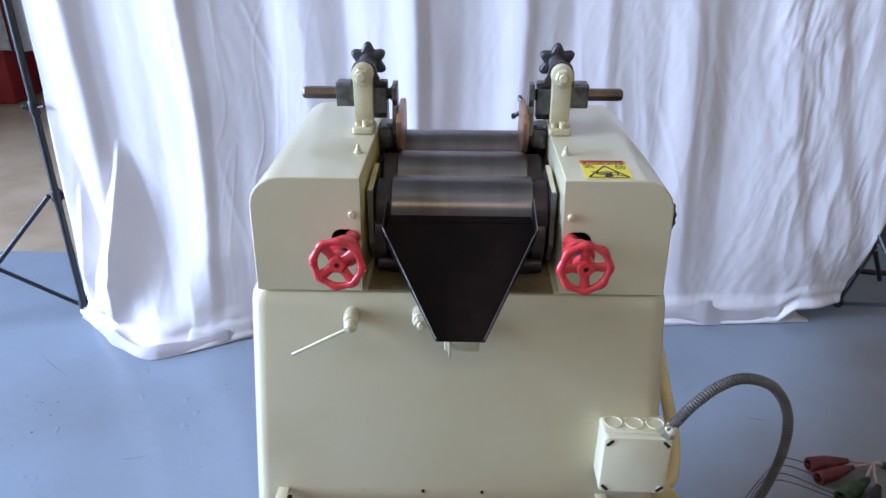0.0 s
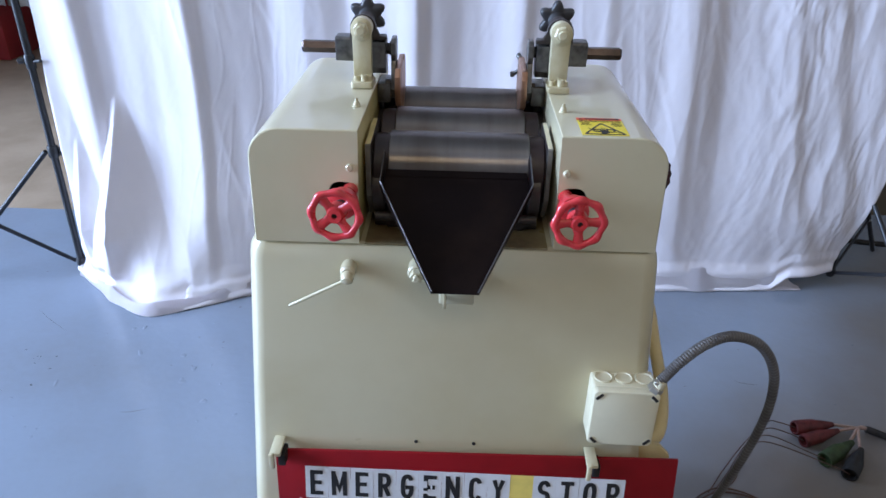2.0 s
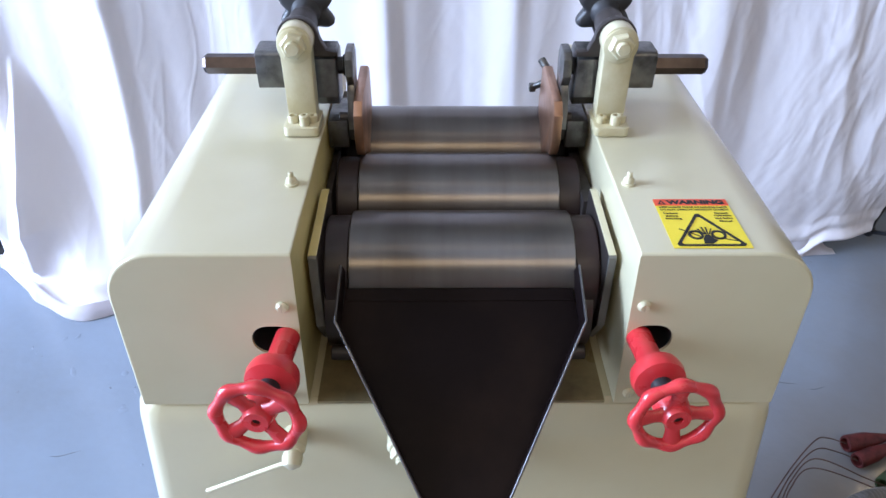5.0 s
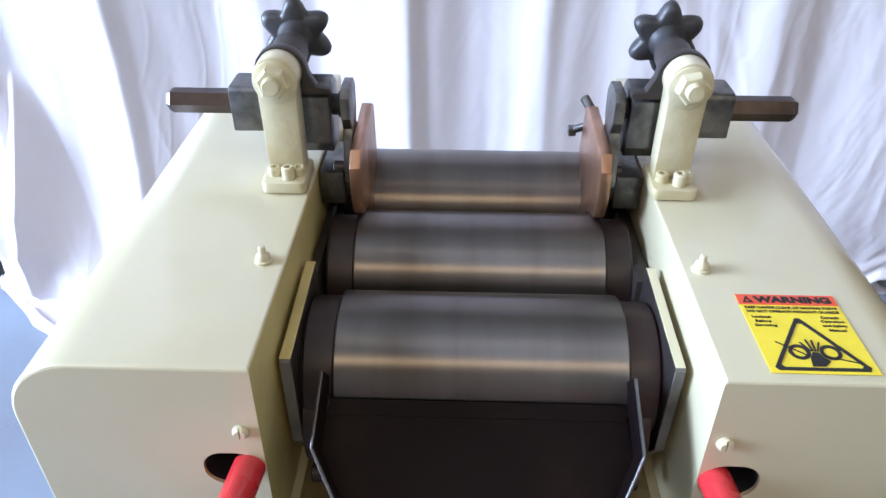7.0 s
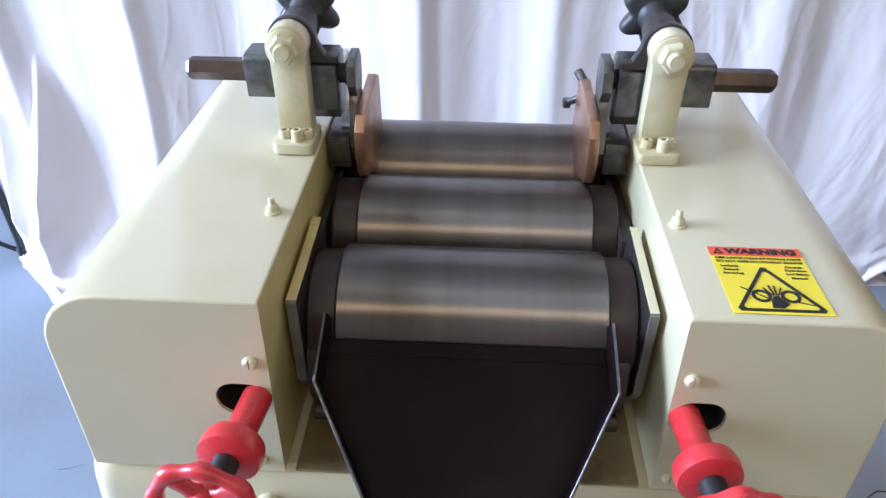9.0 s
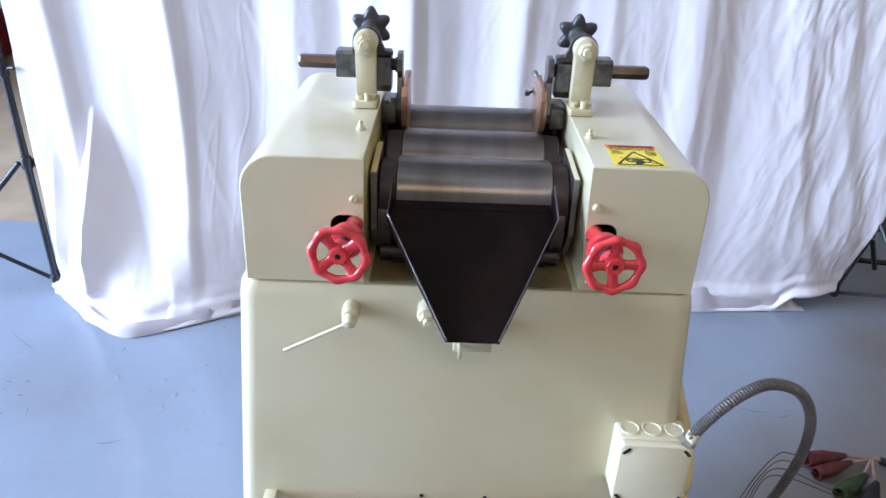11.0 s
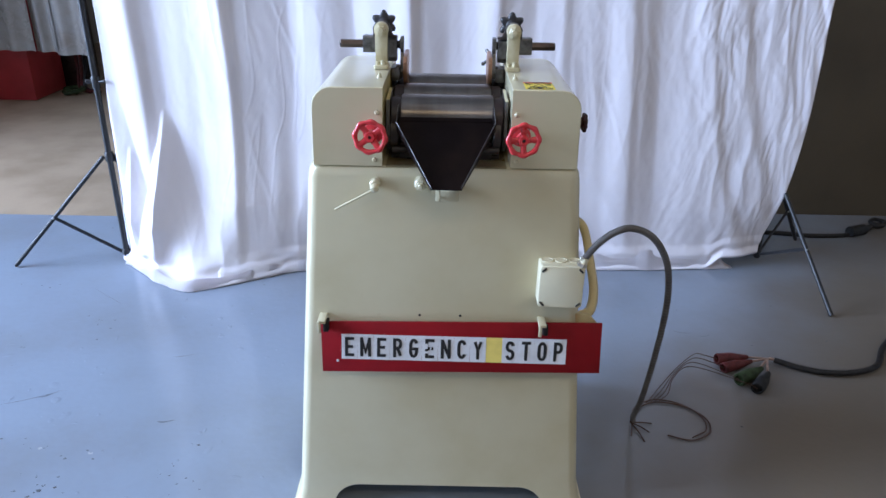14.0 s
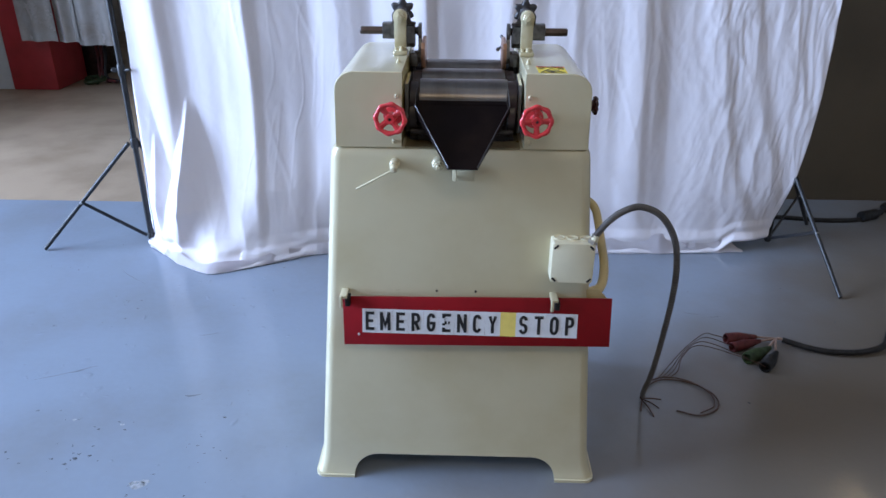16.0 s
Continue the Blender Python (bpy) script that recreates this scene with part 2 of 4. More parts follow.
def spline(points, n):
    """n places along a smooth curve through the points."""
    p = [Vector(q) for q in points]
    p = [2 * p[0] - p[1]] + p + [2 * p[-1] - p[-2]]
    out = []
    k = len(p) - 3
    for i in range(n):
        s = i / (n - 1) * k
        j = min(int(s), k - 1)
        f = s - j
        a, b, c, d = p[j : j + 4]
        out.append(0.5 * ((2 * b) + (c - a) * f + (2 * a - 5 * b + 4 * c - d) * f * f + (3 * b - 3 * c + d - a) * f**3))
    return out


def tube(points, radius, n=60, seg=12, flat=1.0):
    """A tube along a smooth curve; radius may be a function of the way along, 0 to 1."""
    c = spline(points, n)
    bm = bmesh.new()
    rings = []
    side = Vector((0, 0, 1))
    for i, p in enumerate(c):
        d = (c[min(i + 1, n - 1)] - c[max(i - 1, 0)]).normalized()
        u = d.cross(side)
        if u.length < 0.1:
            u = d.cross(Vector((0, 1, 0)))
        u.normalize()
        w = u.cross(d).normalized()
        side = w
        r = radius(i / (n - 1)) if callable(radius) else radius
        rings.append([bm.verts.new(p + u * (r * math.cos(2 * math.pi * k / seg)) + w * (r * flat * math.sin(2 * math.pi * k / seg))) for k in range(seg)])
    for a, b in zip(rings, rings[1:]):
        for k in range(seg):
            bm.faces.new((a[k], a[(k + 1) % seg], b[(k + 1) % seg], b[k]))
    bm.faces.new(rings[0][::-1]), bm.faces.new(rings[-1])
    return bm


def joined(*bms):
    out = bmesh.new()
    for b in bms:
        me = bpy.data.meshes.new("piece")
        b.to_mesh(me)
        b.free()
        out.from_mesh(me)
        bpy.data.meshes.remove(me)
    return out


def cut(bm, *cutters):
    """bm with the cutters taken away."""
    made = []
    for b in (bm, *cutters):
        bmesh.ops.recalc_face_normals(b, faces=b.faces)
        me = bpy.data.meshes.new("cut")
        b.to_mesh(me)
        b.free()
        made.append(new("cut", me))
    for c in made[1:]:
        mod = made[0].modifiers.new("cut", "BOOLEAN")
        mod.object, mod.operation, mod.solver = c, "DIFFERENCE", "EXACT"
    dg = bpy.context.evaluated_depsgraph_get()
    me = bpy.data.meshes.new_from_object(made[0].evaluated_get(dg))
    out = bmesh.new()
    out.from_mesh(me)
    for ob in made:
        d = ob.data
        bpy.data.objects.remove(ob)
        bpy.data.meshes.remove(d)
    bpy.data.meshes.remove(me)
    return out


def lettering(text, size, m, depth=0.0006, width=1.0, bold=0.0):
    """Words as a mesh, centred on the pose m: x runs along the line, y up, z out."""
    cu = bpy.data.curves.new("words", "FONT")
    cu.body, cu.size, cu.align_x, cu.align_y, cu.extrude, cu.offset = text, size, "CENTER", "CENTER", depth, bold
    ob = new("words", cu)
    me = bpy.data.meshes.new_from_object(ob.evaluated_get(bpy.context.evaluated_depsgraph_get()))
    bm = bmesh.new()
    bm.from_mesh(me)
    bpy.data.objects.remove(ob)
    bpy.data.curves.remove(cu)
    bpy.data.meshes.remove(me)
    bm.transform(m @ Matrix.Diagonal((width, 1, 1, 1)))
    return bm


# ---------------------------------------------------------------- the workshop
def setting(name, bm, material, label, smooth=0):
    return tagged(part(name, bm, material, None, smooth=smooth), label, name.split("_")[0], kind="structure")


EDGE_Y = 2.27   # where the blue paint ends
setting("ground", box(-30, 30, -30, 30, -0.30, -0.004), CONCRETE, "bare brown-stained concrete slab under the whole workshop")
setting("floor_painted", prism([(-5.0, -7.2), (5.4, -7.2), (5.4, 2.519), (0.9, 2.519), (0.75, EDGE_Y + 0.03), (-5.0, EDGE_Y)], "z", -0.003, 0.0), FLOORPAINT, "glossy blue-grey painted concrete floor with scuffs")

# block wall at the back with its red post, and the drab wall on the right behind the sheet
setting("wall_back", box(-5.0, 5.4, 9.0, 9.2, -0.01, 5.8), GREYWALL, "grey painted workshop wall far behind the sheet")
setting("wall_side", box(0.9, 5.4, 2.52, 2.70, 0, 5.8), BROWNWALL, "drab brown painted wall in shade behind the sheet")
setting("wall_right", box(5.4, 5.6, -7.4, 9.2, -0.01, 5.8), GREYWALL, "plain grey workshop wall")
setting("ceiling", box(-5.2, 5.6, -7.4, 9.2, 5.8, 5.95), GREYWALL, "plain grey workshop ceiling")
setting("wall_left", cut(box(-5.2, -5.0, -7.4, 9.2, -0.01, 5.8), box(-5.3, -4.9, -2.9, 2.6, 0.0, 5.5)), GREYWALL, "grey workshop wall with a wide open roller doorway")
setting("wall_front", box(-5.0, 5.4, -7.4, -7.2, -0.01, 5.8), GREYWALL, "plain grey workshop wall")

wall = setting("wall_block", box(-5.0, -4.44, 5.22, 5.42, 0, 5.8), WALLPAINT, "white painted concrete block wall beside a red post")
post = thing("door_post", (-4.2, 5.4, 0), "red painted square steel door post on the concrete floor", "post")
part("post", box(-4.43, -3.98, 5.2, 5.8, 0, 5.8, 0.012), REDPOST, post)


# ---------------------------------------------------------------- the three roll mill
mill = thing("three_roll_mill", (0, 0.25, 0), "cream enamelled three roll mill with a black steel apron", "machine")
TOP, DEPTH = 1.077, 0.60


def half(z):
    return 0.4265 - z * 0.0765


def front(z):
    return -0.022 + z * 0.037


def base_mesh():
    """The tapered pedestal, its feet flared and its four sides arched at the bottom."""
    levels = [(0.0, 0.017), (0.0095, 0.017), (0.0105, 0.0125), (0.03, 0.0070), (0.06, 0.0025), (0.10, 0.0), (0.5, 0.0), (TOP - 0.030, 0.0), (TOP - 0.014, -0.0015), (TOP - 0.005, -0.0055), (TOP, -0.013)]
    bm = bmesh.new()
    rings = []
    for z, out in levels:
        w, f, k = half(z) + out, front(z) - out, DEPTH + (TOP - z) * 0.05 + out
        rings.append([bm.verts.new((x, y, z)) for x, y in rounded(-w, w, f, k, 0.030, 6)])
    n = len(rings[0])
    for a, b in zip(rings, rings[1:]):
        for i in range(n):
            bm.faces.new((a[i], a[(i + 1) % n], b[(i + 1) % n], b[i]))
    bm.faces.new(rings[0][::-1]), bm.faces.new(rings[-1])
    arch = prism(rounded(-0.318, 0.318, -0.2, 0.083, (0, 0, 0.078, 0.078), 8), "y", -0.2, 1.0)
    arch2 = prism(rounded(0.10, 0.52, -0.2, 0.076, (0, 0, 0.075, 0.075), 8), "x", -0.6, 0.6)
    bm = cut(bm, arch, arch2)
    bmesh.ops.translate(bm, verts=bm.verts, vec=(-0.0025, 0, 0))
    return bm


base = part("base", base_mesh(), CREAM, mill, smooth=30)
for x in (-0.062, 0.048):
    part("plugged_hole", rod((x, front(0.66) - 0.0015, 0.662), (x, front(0.66) + 0.004, 0.662), 0.0035, 12), INK, base)


def screw(at, parent, up=(0, 0, 1), r=0.008, name="screw"):
    a, u = Vector(at), Vector(up)
    bm = joined(lathe([(r * 1.25, 0), (r * 1.25, 0.002), (r * 0.95, 0.0025), (r * 0.95, 0.006), (r * 0.6, 0.0085)], along(a, a + u), 14),
                rod(a, a + u * 0.0145, r * 0.5, 10, 0.001))
    return part(name, bm, CREAM, parent)


def slotted(at, parent):
    a = Vector(at)
    bm = cut(lathe([(0.0062, -0.002), (0.0062, 0.002), (0.004, 0.0045)], along(a, a + Vector((0, -1, 0))), 16),
             box(a.x - 0.0006, a.x + 0.0006, a.y - 0.01, a.y - 0.003, a.z - 0.01, a.z + 0.01))
    return part("screw", bm, CREAM, parent)


def cover(s):
    """One bearing cover; s is its side, -1 or 1."""
    xin, xout, y0, y1, z0, z1 = (-0.1535 if s < 0 else 0.1590), 0.327 * s, 0.020, 0.492, TOP + 0.001, 1.274
    a, b = min(xin, xout), max(xin, xout)
    r = (0.0, 0.0, 0.002, 0.050) if s < 0 else (0.0, 0.0, 0.050, 0.002)
    bm = bmesh.new()
    outline = rounded(a, b, z0, z1, r, 8)
    rings = []
    for y, k in ((y0, 0.0022), (y0 + 0.0008, 0.0008), (y0 + 0.0025, 0.0), (y1 - 0.03, 0.0), (y1 - 0.01, 0.006), (y1, 0.026)):
        rings.append([bm.verts.new((xin + (x - xin) * (1 - k / (b - a)) + s * 0.004 * (z1 - z) / 0.2, y, z if z < z0 + 0.001 else z - k)) for x, z in outline])
    n = len(outline)
    for p, q in zip(rings, rings[1:]):
        for i in range(n):
            bm.faces.new((p[i], p[(i + 1) % n], q[(i + 1) % n], q[i]))
    bm.faces.new(rings[0][::-1]), bm.faces.new(rings[-1])
    cx = 0.1855 if s > 0 else -0.180
    slot = prism(rounded(cx - 0.0225, cx + 0.021, 1.152, 1.188, 0.0165, 6), "y", -0.1, 0.10)
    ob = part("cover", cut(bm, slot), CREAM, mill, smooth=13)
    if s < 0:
        # the wall beside the rolls has warm bounced light painted in as yellow
        ob.data.materials.append(CREAM_BOUNCE)
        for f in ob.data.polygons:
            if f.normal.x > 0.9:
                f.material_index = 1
    # added black sleeve, painting the dark of the hollow behind the slot
    part("slot_shade", cut(prism(rounded(cx - 0.0223, cx + 0.0208, 1.1522, 1.1878, 0.0164, 6), "y", 0.0225, 0.0998), prism(rounded(cx - 0.0215, cx + 0.0200, 1.1530, 1.1870, 0.0160, 6), "y", 0.0, 0.096)), INK, ob)
    screw((-0.171 if s < 0 else 0.1735, 0.140, 1.274), ob, r=0.0058)
    slotted((-0.168 if s < 0 else 0.172, 0.020, 1.2130), ob)
    slotted((0.176 * s, 0.020, 1.094), ob)
    return ob


covers = [cover(-1), cover(1)]

# rolls with their journals and bearing housings
RY, RZ, RD, RISE = 0.134, 1.1715, 0.1245, 0.003
for i in range(3):
    y, z = RY + i * RD, RZ + i * RISE
    r = RD / 2 - 0.0004
    roll = part("roll", rod((-0.1136, y, z), (0.1192, y, z), r, 96, 0.0012), ROLL, mill, "ground steel roll with fine turning marks", smooth=30)
    for s in (-1, 1):
        part("journal_collar", lathe([(0.050, 0.0), (0.0565, 0.0008), (0.0570, 0.0015), (0.0570, 0.0240), (0.0550, 0.0258), (0.055, 0.0262)], along((0.1193 if s > 0 else -0.1137, y, z), (0.2 * s, y, z)), 64), COLLAR, roll, smooth=30)
for s in (-1, 1):
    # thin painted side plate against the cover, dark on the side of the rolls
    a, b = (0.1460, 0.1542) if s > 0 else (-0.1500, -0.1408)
    # the left plate takes the cream with warm bounced light painted in
    plate = part("side_plate", prism([(0.070, 1.142), (0.100, 1.098), (0.188, 1.098), (0.188, 1.2385), (0.183, 1.240), (0.072, 1.2335), (0.070, 1.231)], "x", a, b, 0.001), CREAM if s > 0 else CREAM_BOUNCE, mill, "cream painted steel side plate, dark inside and grey in front", smooth=20)
    plate.data.materials.append(DARKSTEEL)
    for f in plate.data.polygons:
        if f.normal.x * s < -0.8:
            f.material_index = 1
    plate.data.materials.append(PLATEGREY)
    for f in plate.data.polygons:
        if f.normal.y < -0.3:
            f.material_index = 2
    a, b = sorted((0.1440 * s, 0.1580 if s > 0 else -0.1525))
    for y0, y1, z1 in ((0.197, 0.316, 1.216), (0.321, 0.452, 1.2364)):
        part("bearing_block", box(a, b, y0, y1, TOP + 0.002, z1, 0.0015), DARKSTEEL, mill)
    # cap over the rear bearings, standing up beside the end plates
    a, b = (0.1330, 0.1580) if s > 0 else (-0.1525, -0.1285)
    part("bearing_cap", box(a, b, 0.286, 0.352, 1.2365, 1.2720, 0.0015), STEEL, mill)
    # round bearing housing under the front roll's end, and its clamping lug
    c = Vector((0.1190 * s, 0.118, 1.140))
    part("bearing_housing", joined(lathe([(0.030, 0.0), (0.0500, 0.0012), (0.0520, 0.004), (0.0520, 0.0205)], along(c, c + Vector((s, 0, 0))), 40), box(min(0.122 * s, 0.139 * s), max(0.122 * s, 0.139 * s), 0.092, 0.175, TOP + 0.002, 1.10, 0.003)), DARKSTEEL, mill, smooth=35)

# film on the top of the pedestal between the covers: old oil, with the shade there painted in
part("oily_shade_film", prism([(-0.1490, 0.0230), (0.1540, 0.0230), (0.1545, 0.2000), (-0.1500, 0.2000)], "z", TOP - 0.002, TOP + 0.0012), OILSHADE, mill, "brown film on the enamel, old oil with painted-in shade", smooth=0)
# oily tray under the rolls, and the bar that carries the apron
part("drip_pan", joined(box(-0.14, 0.14, 0.09, 0.46, TOP + 0.001, TOP + 0.012, 0.002), box(-0.118, 0.118, 0.085, 0.09, TOP + 0.001, TOP + 0.045)), DARKSTEEL, mill)
part("apron_support", rod((-0.136, 0.066, 1.108), (0.136, 0.066, 1.108), 0.0085, 20, 0.001), DARKSTEEL, mill)


def apron():
    """The black take-off apron: a floor that narrows to the lip, and two side flanges with a short upright front."""
    knife_z, knife_y = 1.188, 0.0730
    lip_y, lip_z = -0.098, 1.060
    t = 0.0025
    # plan of the floor: s runs from the knife (0) to the lip (1)
    def at(x, s, h=0.0):
        y, z = knife_y + (lip_y - knife_y) * s, knife_z + (lip_z - knife_z) * s
        n = Vector((0, lip_z - knife_z, knife_y - lip_y)).normalized()
        return Vector((x, y, z)) + n * h
    def slab(pts, h0, h1):
        bm = bmesh.new()
        lo, hi = [bm.verts.new(at(x, s, h0)) for x, s in pts], [bm.verts.new(at(x, s, h1)) for x, s in pts]
        k = len(pts)
        bm.faces.new(lo[::-1]), bm.faces.new(hi)
        for i in range(k):
            bm.faces.new((lo[i], lo[(i + 1) % k], hi[(i + 1) % k], hi[i]))
        return bm
    pan = part("apron", slab([(-0.1165, 0.02), (0.1165, 0.02), (0.1200, 0.175), (0.038, 1.0), (-0.031, 1.0), (-0.1200, 0.175)], -t, 0), APRON, mill, "black stained sheet steel apron", smooth=20)
    part("knife", joined(slab([(-0.1155, -0.008), (0.1155, -0.008), (0.1160, 0.05), (-0.1160, 0.05)], 0.0, 0.0012)), APRON, pan, smooth=20)
    for s in (-1, 1):
        lip = 0.0375 if s > 0 else -0.0305
        line = [(0.1165 * s, -0.088), (0.1200 * s, 0.175), (lip, 1.0)]
        heights = [0.030, 0.030, 0.007]
        bm = bmesh.new()
        w = 0.0028 * s
        rows = [[bm.verts.new(at(x + dx, q, h)) for x, q, h, dx in ((x, q, -0.003, 0), (x, q, h, 0), (x, q, h, w), (x, q, -0.003, w))] for (x, q), h in zip(line, heights)]
        for p, q in zip(rows, rows[1:]):
            for i in range(4):
                bm.faces.new((p[i], p[(i + 1) % 4], q[(i + 1) % 4], q[i]))
        bm.faces.new(rows[0][::-1]), bm.faces.new(rows[-1])
        fl = part("flange", bm, APRON, pan, smooth=20)
        edge = [at(x + w / 2, q, h) for (x, q), h in zip(line, heights)]
        part("worn_edge", joined(rod(edge[0], edge[1], 0.0013, 8), rod(edge[1], edge[2], 0.0013, 8)), EDGE, pan)
    return pan


apron()
# clips under the lip and the bolt beside it
part("apron_bracket", joined(box(-0.022, 0.034, -0.058, 0.012, 1.014, 1.042, 0.003), box(-0.015, -0.010, -0.088, -0.082, 1.026, 1.058, 0.001), box(-0.015, -0.010, -0.088, -0.050, 1.024, 1.030, 0.001)), CREAM, mill)
part("pivot_bolt", joined(rod((-0.060, 0.02, 1.040), (-0.060, -0.010, 1.040), 0.016, 24, 0.003), hexhead((-0.060, -0.01, 1.040), (-0.060, -0.022, 1.040), 0.012), rod((-0.060, -0.02, 1.040), (-0.060, -0.028, 1.040), 0.006, 14, 0.002)), CREAM, mill)
part("lever", joined(lathe([(0.0125, 0), (0.0135, 0.012), (0.0130, 0.024), (0.009, 0.028)], along((-0.175, 0.018, 1.037), (-0.175, -0.2, 1.037)), 24),
                     lathe([(0.003, 0), (0.009, 0.003), (0.0115, 0.010), (0.0095, 0.018), (0.003, 0.022)], along((-0.175, -0.004, 1.036), (-0.175, -0.06, 1.006)), 20),
                     rod((-0.176, -0.013, 1.027), (-0.277, -0.010, 0.970), 0.0030, 12, 0.001)), CREAM, mill)


def handwheel(name, hub, axis, turn, dia=0.0830, paint=RED, label="cast handwheel in glossy red enamel"):
    """A lobed cast wheel on four spokes; hub is the middle of its face and axis points to whoever turns it."""
    R = dia / 2
    m = along(hub, Vector(hub) + Vector(axis)) @ pose(0, 0, 0, 0, 0, turn)
    bm = bmesh.new()
    n, k = 72, 10
    rings = []
    for i in range(n):
        a = 2 * math.pi * i / n
        lobe = math.cos(8 * a)
        c = R - 0.0064 + 0.0008 * lobe
        q = 0.0060 + 0.0008 * lobe
        rings.append([bm.verts.new(((c + q * math.cos(2 * math.pi * j / k)) * math.cos(a), (c + q * math.cos(2 * math.pi * j / k)) * math.sin(a), 0.92 * q * math.sin(2 * math.pi * j / k))) for j in range(k)])
    for i in range(n):
        p, q = rings[i], rings[(i + 1) % n]
        for j in range(k):
            bm.faces.new((p[j], q[j], q[(j + 1) % k], p[(j + 1) % k]))
    bm.transform(m)
    wheel = part(name, bm, paint, mill, label)
    for i in range(4):
        sp = bmesh.new()
        a = 2 * math.pi * i / 4
        rr = []
        for r, w, h, z in ((0.006, 0.0100, 0.0058, -0.004), (0.018, 0.0066, 0.0044, -0.002), (R - 0.009, 0.0088, 0.0046, 0.0)):
            d, e = Vector((math.cos(a), math.sin(a), 0)), Vector((-math.sin(a), math.cos(a), 0))
            rr.append([sp.verts.new(d * r + e * (w * math.cos(t)) + Vector((0, 0, z + h * math.sin(t)))) for t in [math.pi * 2 * q / 10 for q in range(10)]])
        for p, q in zip(rr, rr[1:]):
            for j in range(10):
                sp.faces.new((p[j], p[(j + 1) % 10], q[(j + 1) % 10], q[j]))
        sp.faces.new(rr[0][::-1]), sp.faces.new(rr[-1])
        sp.transform(m)
        part("spoke", sp, paint, wheel)
    part("hub", cut(lathe([(0.0135, -0.020), (0.0160, -0.016), (0.0145, -0.006), (0.0130, 0.002), (0.0108, 0.006)], m, 28), rod(m @ Vector((0, 0, 0.002)), m @ Vector((0, 0, 0.01)), 0.0042, 16)), paint, wheel)
    part("thread", rod(m @ Vector((0, 0, -0.040)), m @ Vector((0, 0, -0.018)), 0.0100, 20), INK, wheel)
    part("hub_bore", rod(m @ Vector((0, 0, 0.0015)), m @ Vector((0, 0, 0.0026)), 0.0041, 16), INK, wheel)
    part("stem", lathe([(0.0122, -0.106), (0.0122, -0.066), (0.0140, -0.062), (0.0235, -0.056), (0.0250, -0.048), (0.0238, -0.041), (0.0150, -0.038)], m, 28), paint, wheel)
    return wheel


handwheel("handwheel", (-0.175, -0.086, 1.181), (-0.07, -1, 0.06), 38)
handwheel("handwheel", (0.181, -0.084, 1.179), (0.07, -1, 0.06), 2)
# the side wheel's shade is painted in with a darker red
handwheel("handwheel", (0.362, 0.150, 1.164), (1, 0, 0.0), 20, 0.050, SHADED_RED, "small cast handwheel in red enamel, painted darker for shade")


def star_knob(s):
    """The six-lobed black knob behind the bracket, its stem pointing back and up."""
    x = 0.177 * s
    c, axis = Vector((x, 0.368, 1.379)), Vector((0, 1, 0.12)).normalized()
    m = along(c, c + axis)
    bm = bmesh.new()
    n = 90
    rings = []
    for z, k in ((-0.009, 0.80), (-0.007, 0.95), (-0.002, 1.0), (0.003, 1.0), (0.007, 0.93), (0.009, 0.76)):
        ring = []
        for i in range(n):
            a = 2 * math.pi * i / n
            q = (0.5 + 0.5 * math.cos(6 * a)) ** 0.9
            r = (0.0245 + 0.0115 * q) * k
            ring.append(bm.verts.new((r * math.sin(a), r * math.cos(a), z)))
        rings.append(ring)
    for p, q in zip(rings, rings[1:]):
        for i in range(n):
            bm.faces.new((p[i], p[(i + 1) % n], q[(i + 1) % n], q[i]))
    bm.faces.new(rings[0][::-1]), bm.faces.new(rings[-1])
    bm.transform(m)
    knob = part("star_knob", bm, KNOB, mill, "black six-lobed clamping knob", smooth=50)
    part("knob_hub", lathe([(0.0155, -0.040), (0.0155, -0.034), (0.0135, -0.028), (0.0130, -0.020), (0.0150, -0.012), (0.0200, -0.005)], m, 32), KNOB, knob)
    part("knob_stem", rod(m @ Vector((0, 0, -0.085)), m @ Vector((0, 0, -0.035)), 0.0065, 16), STEEL, knob)
    return knob


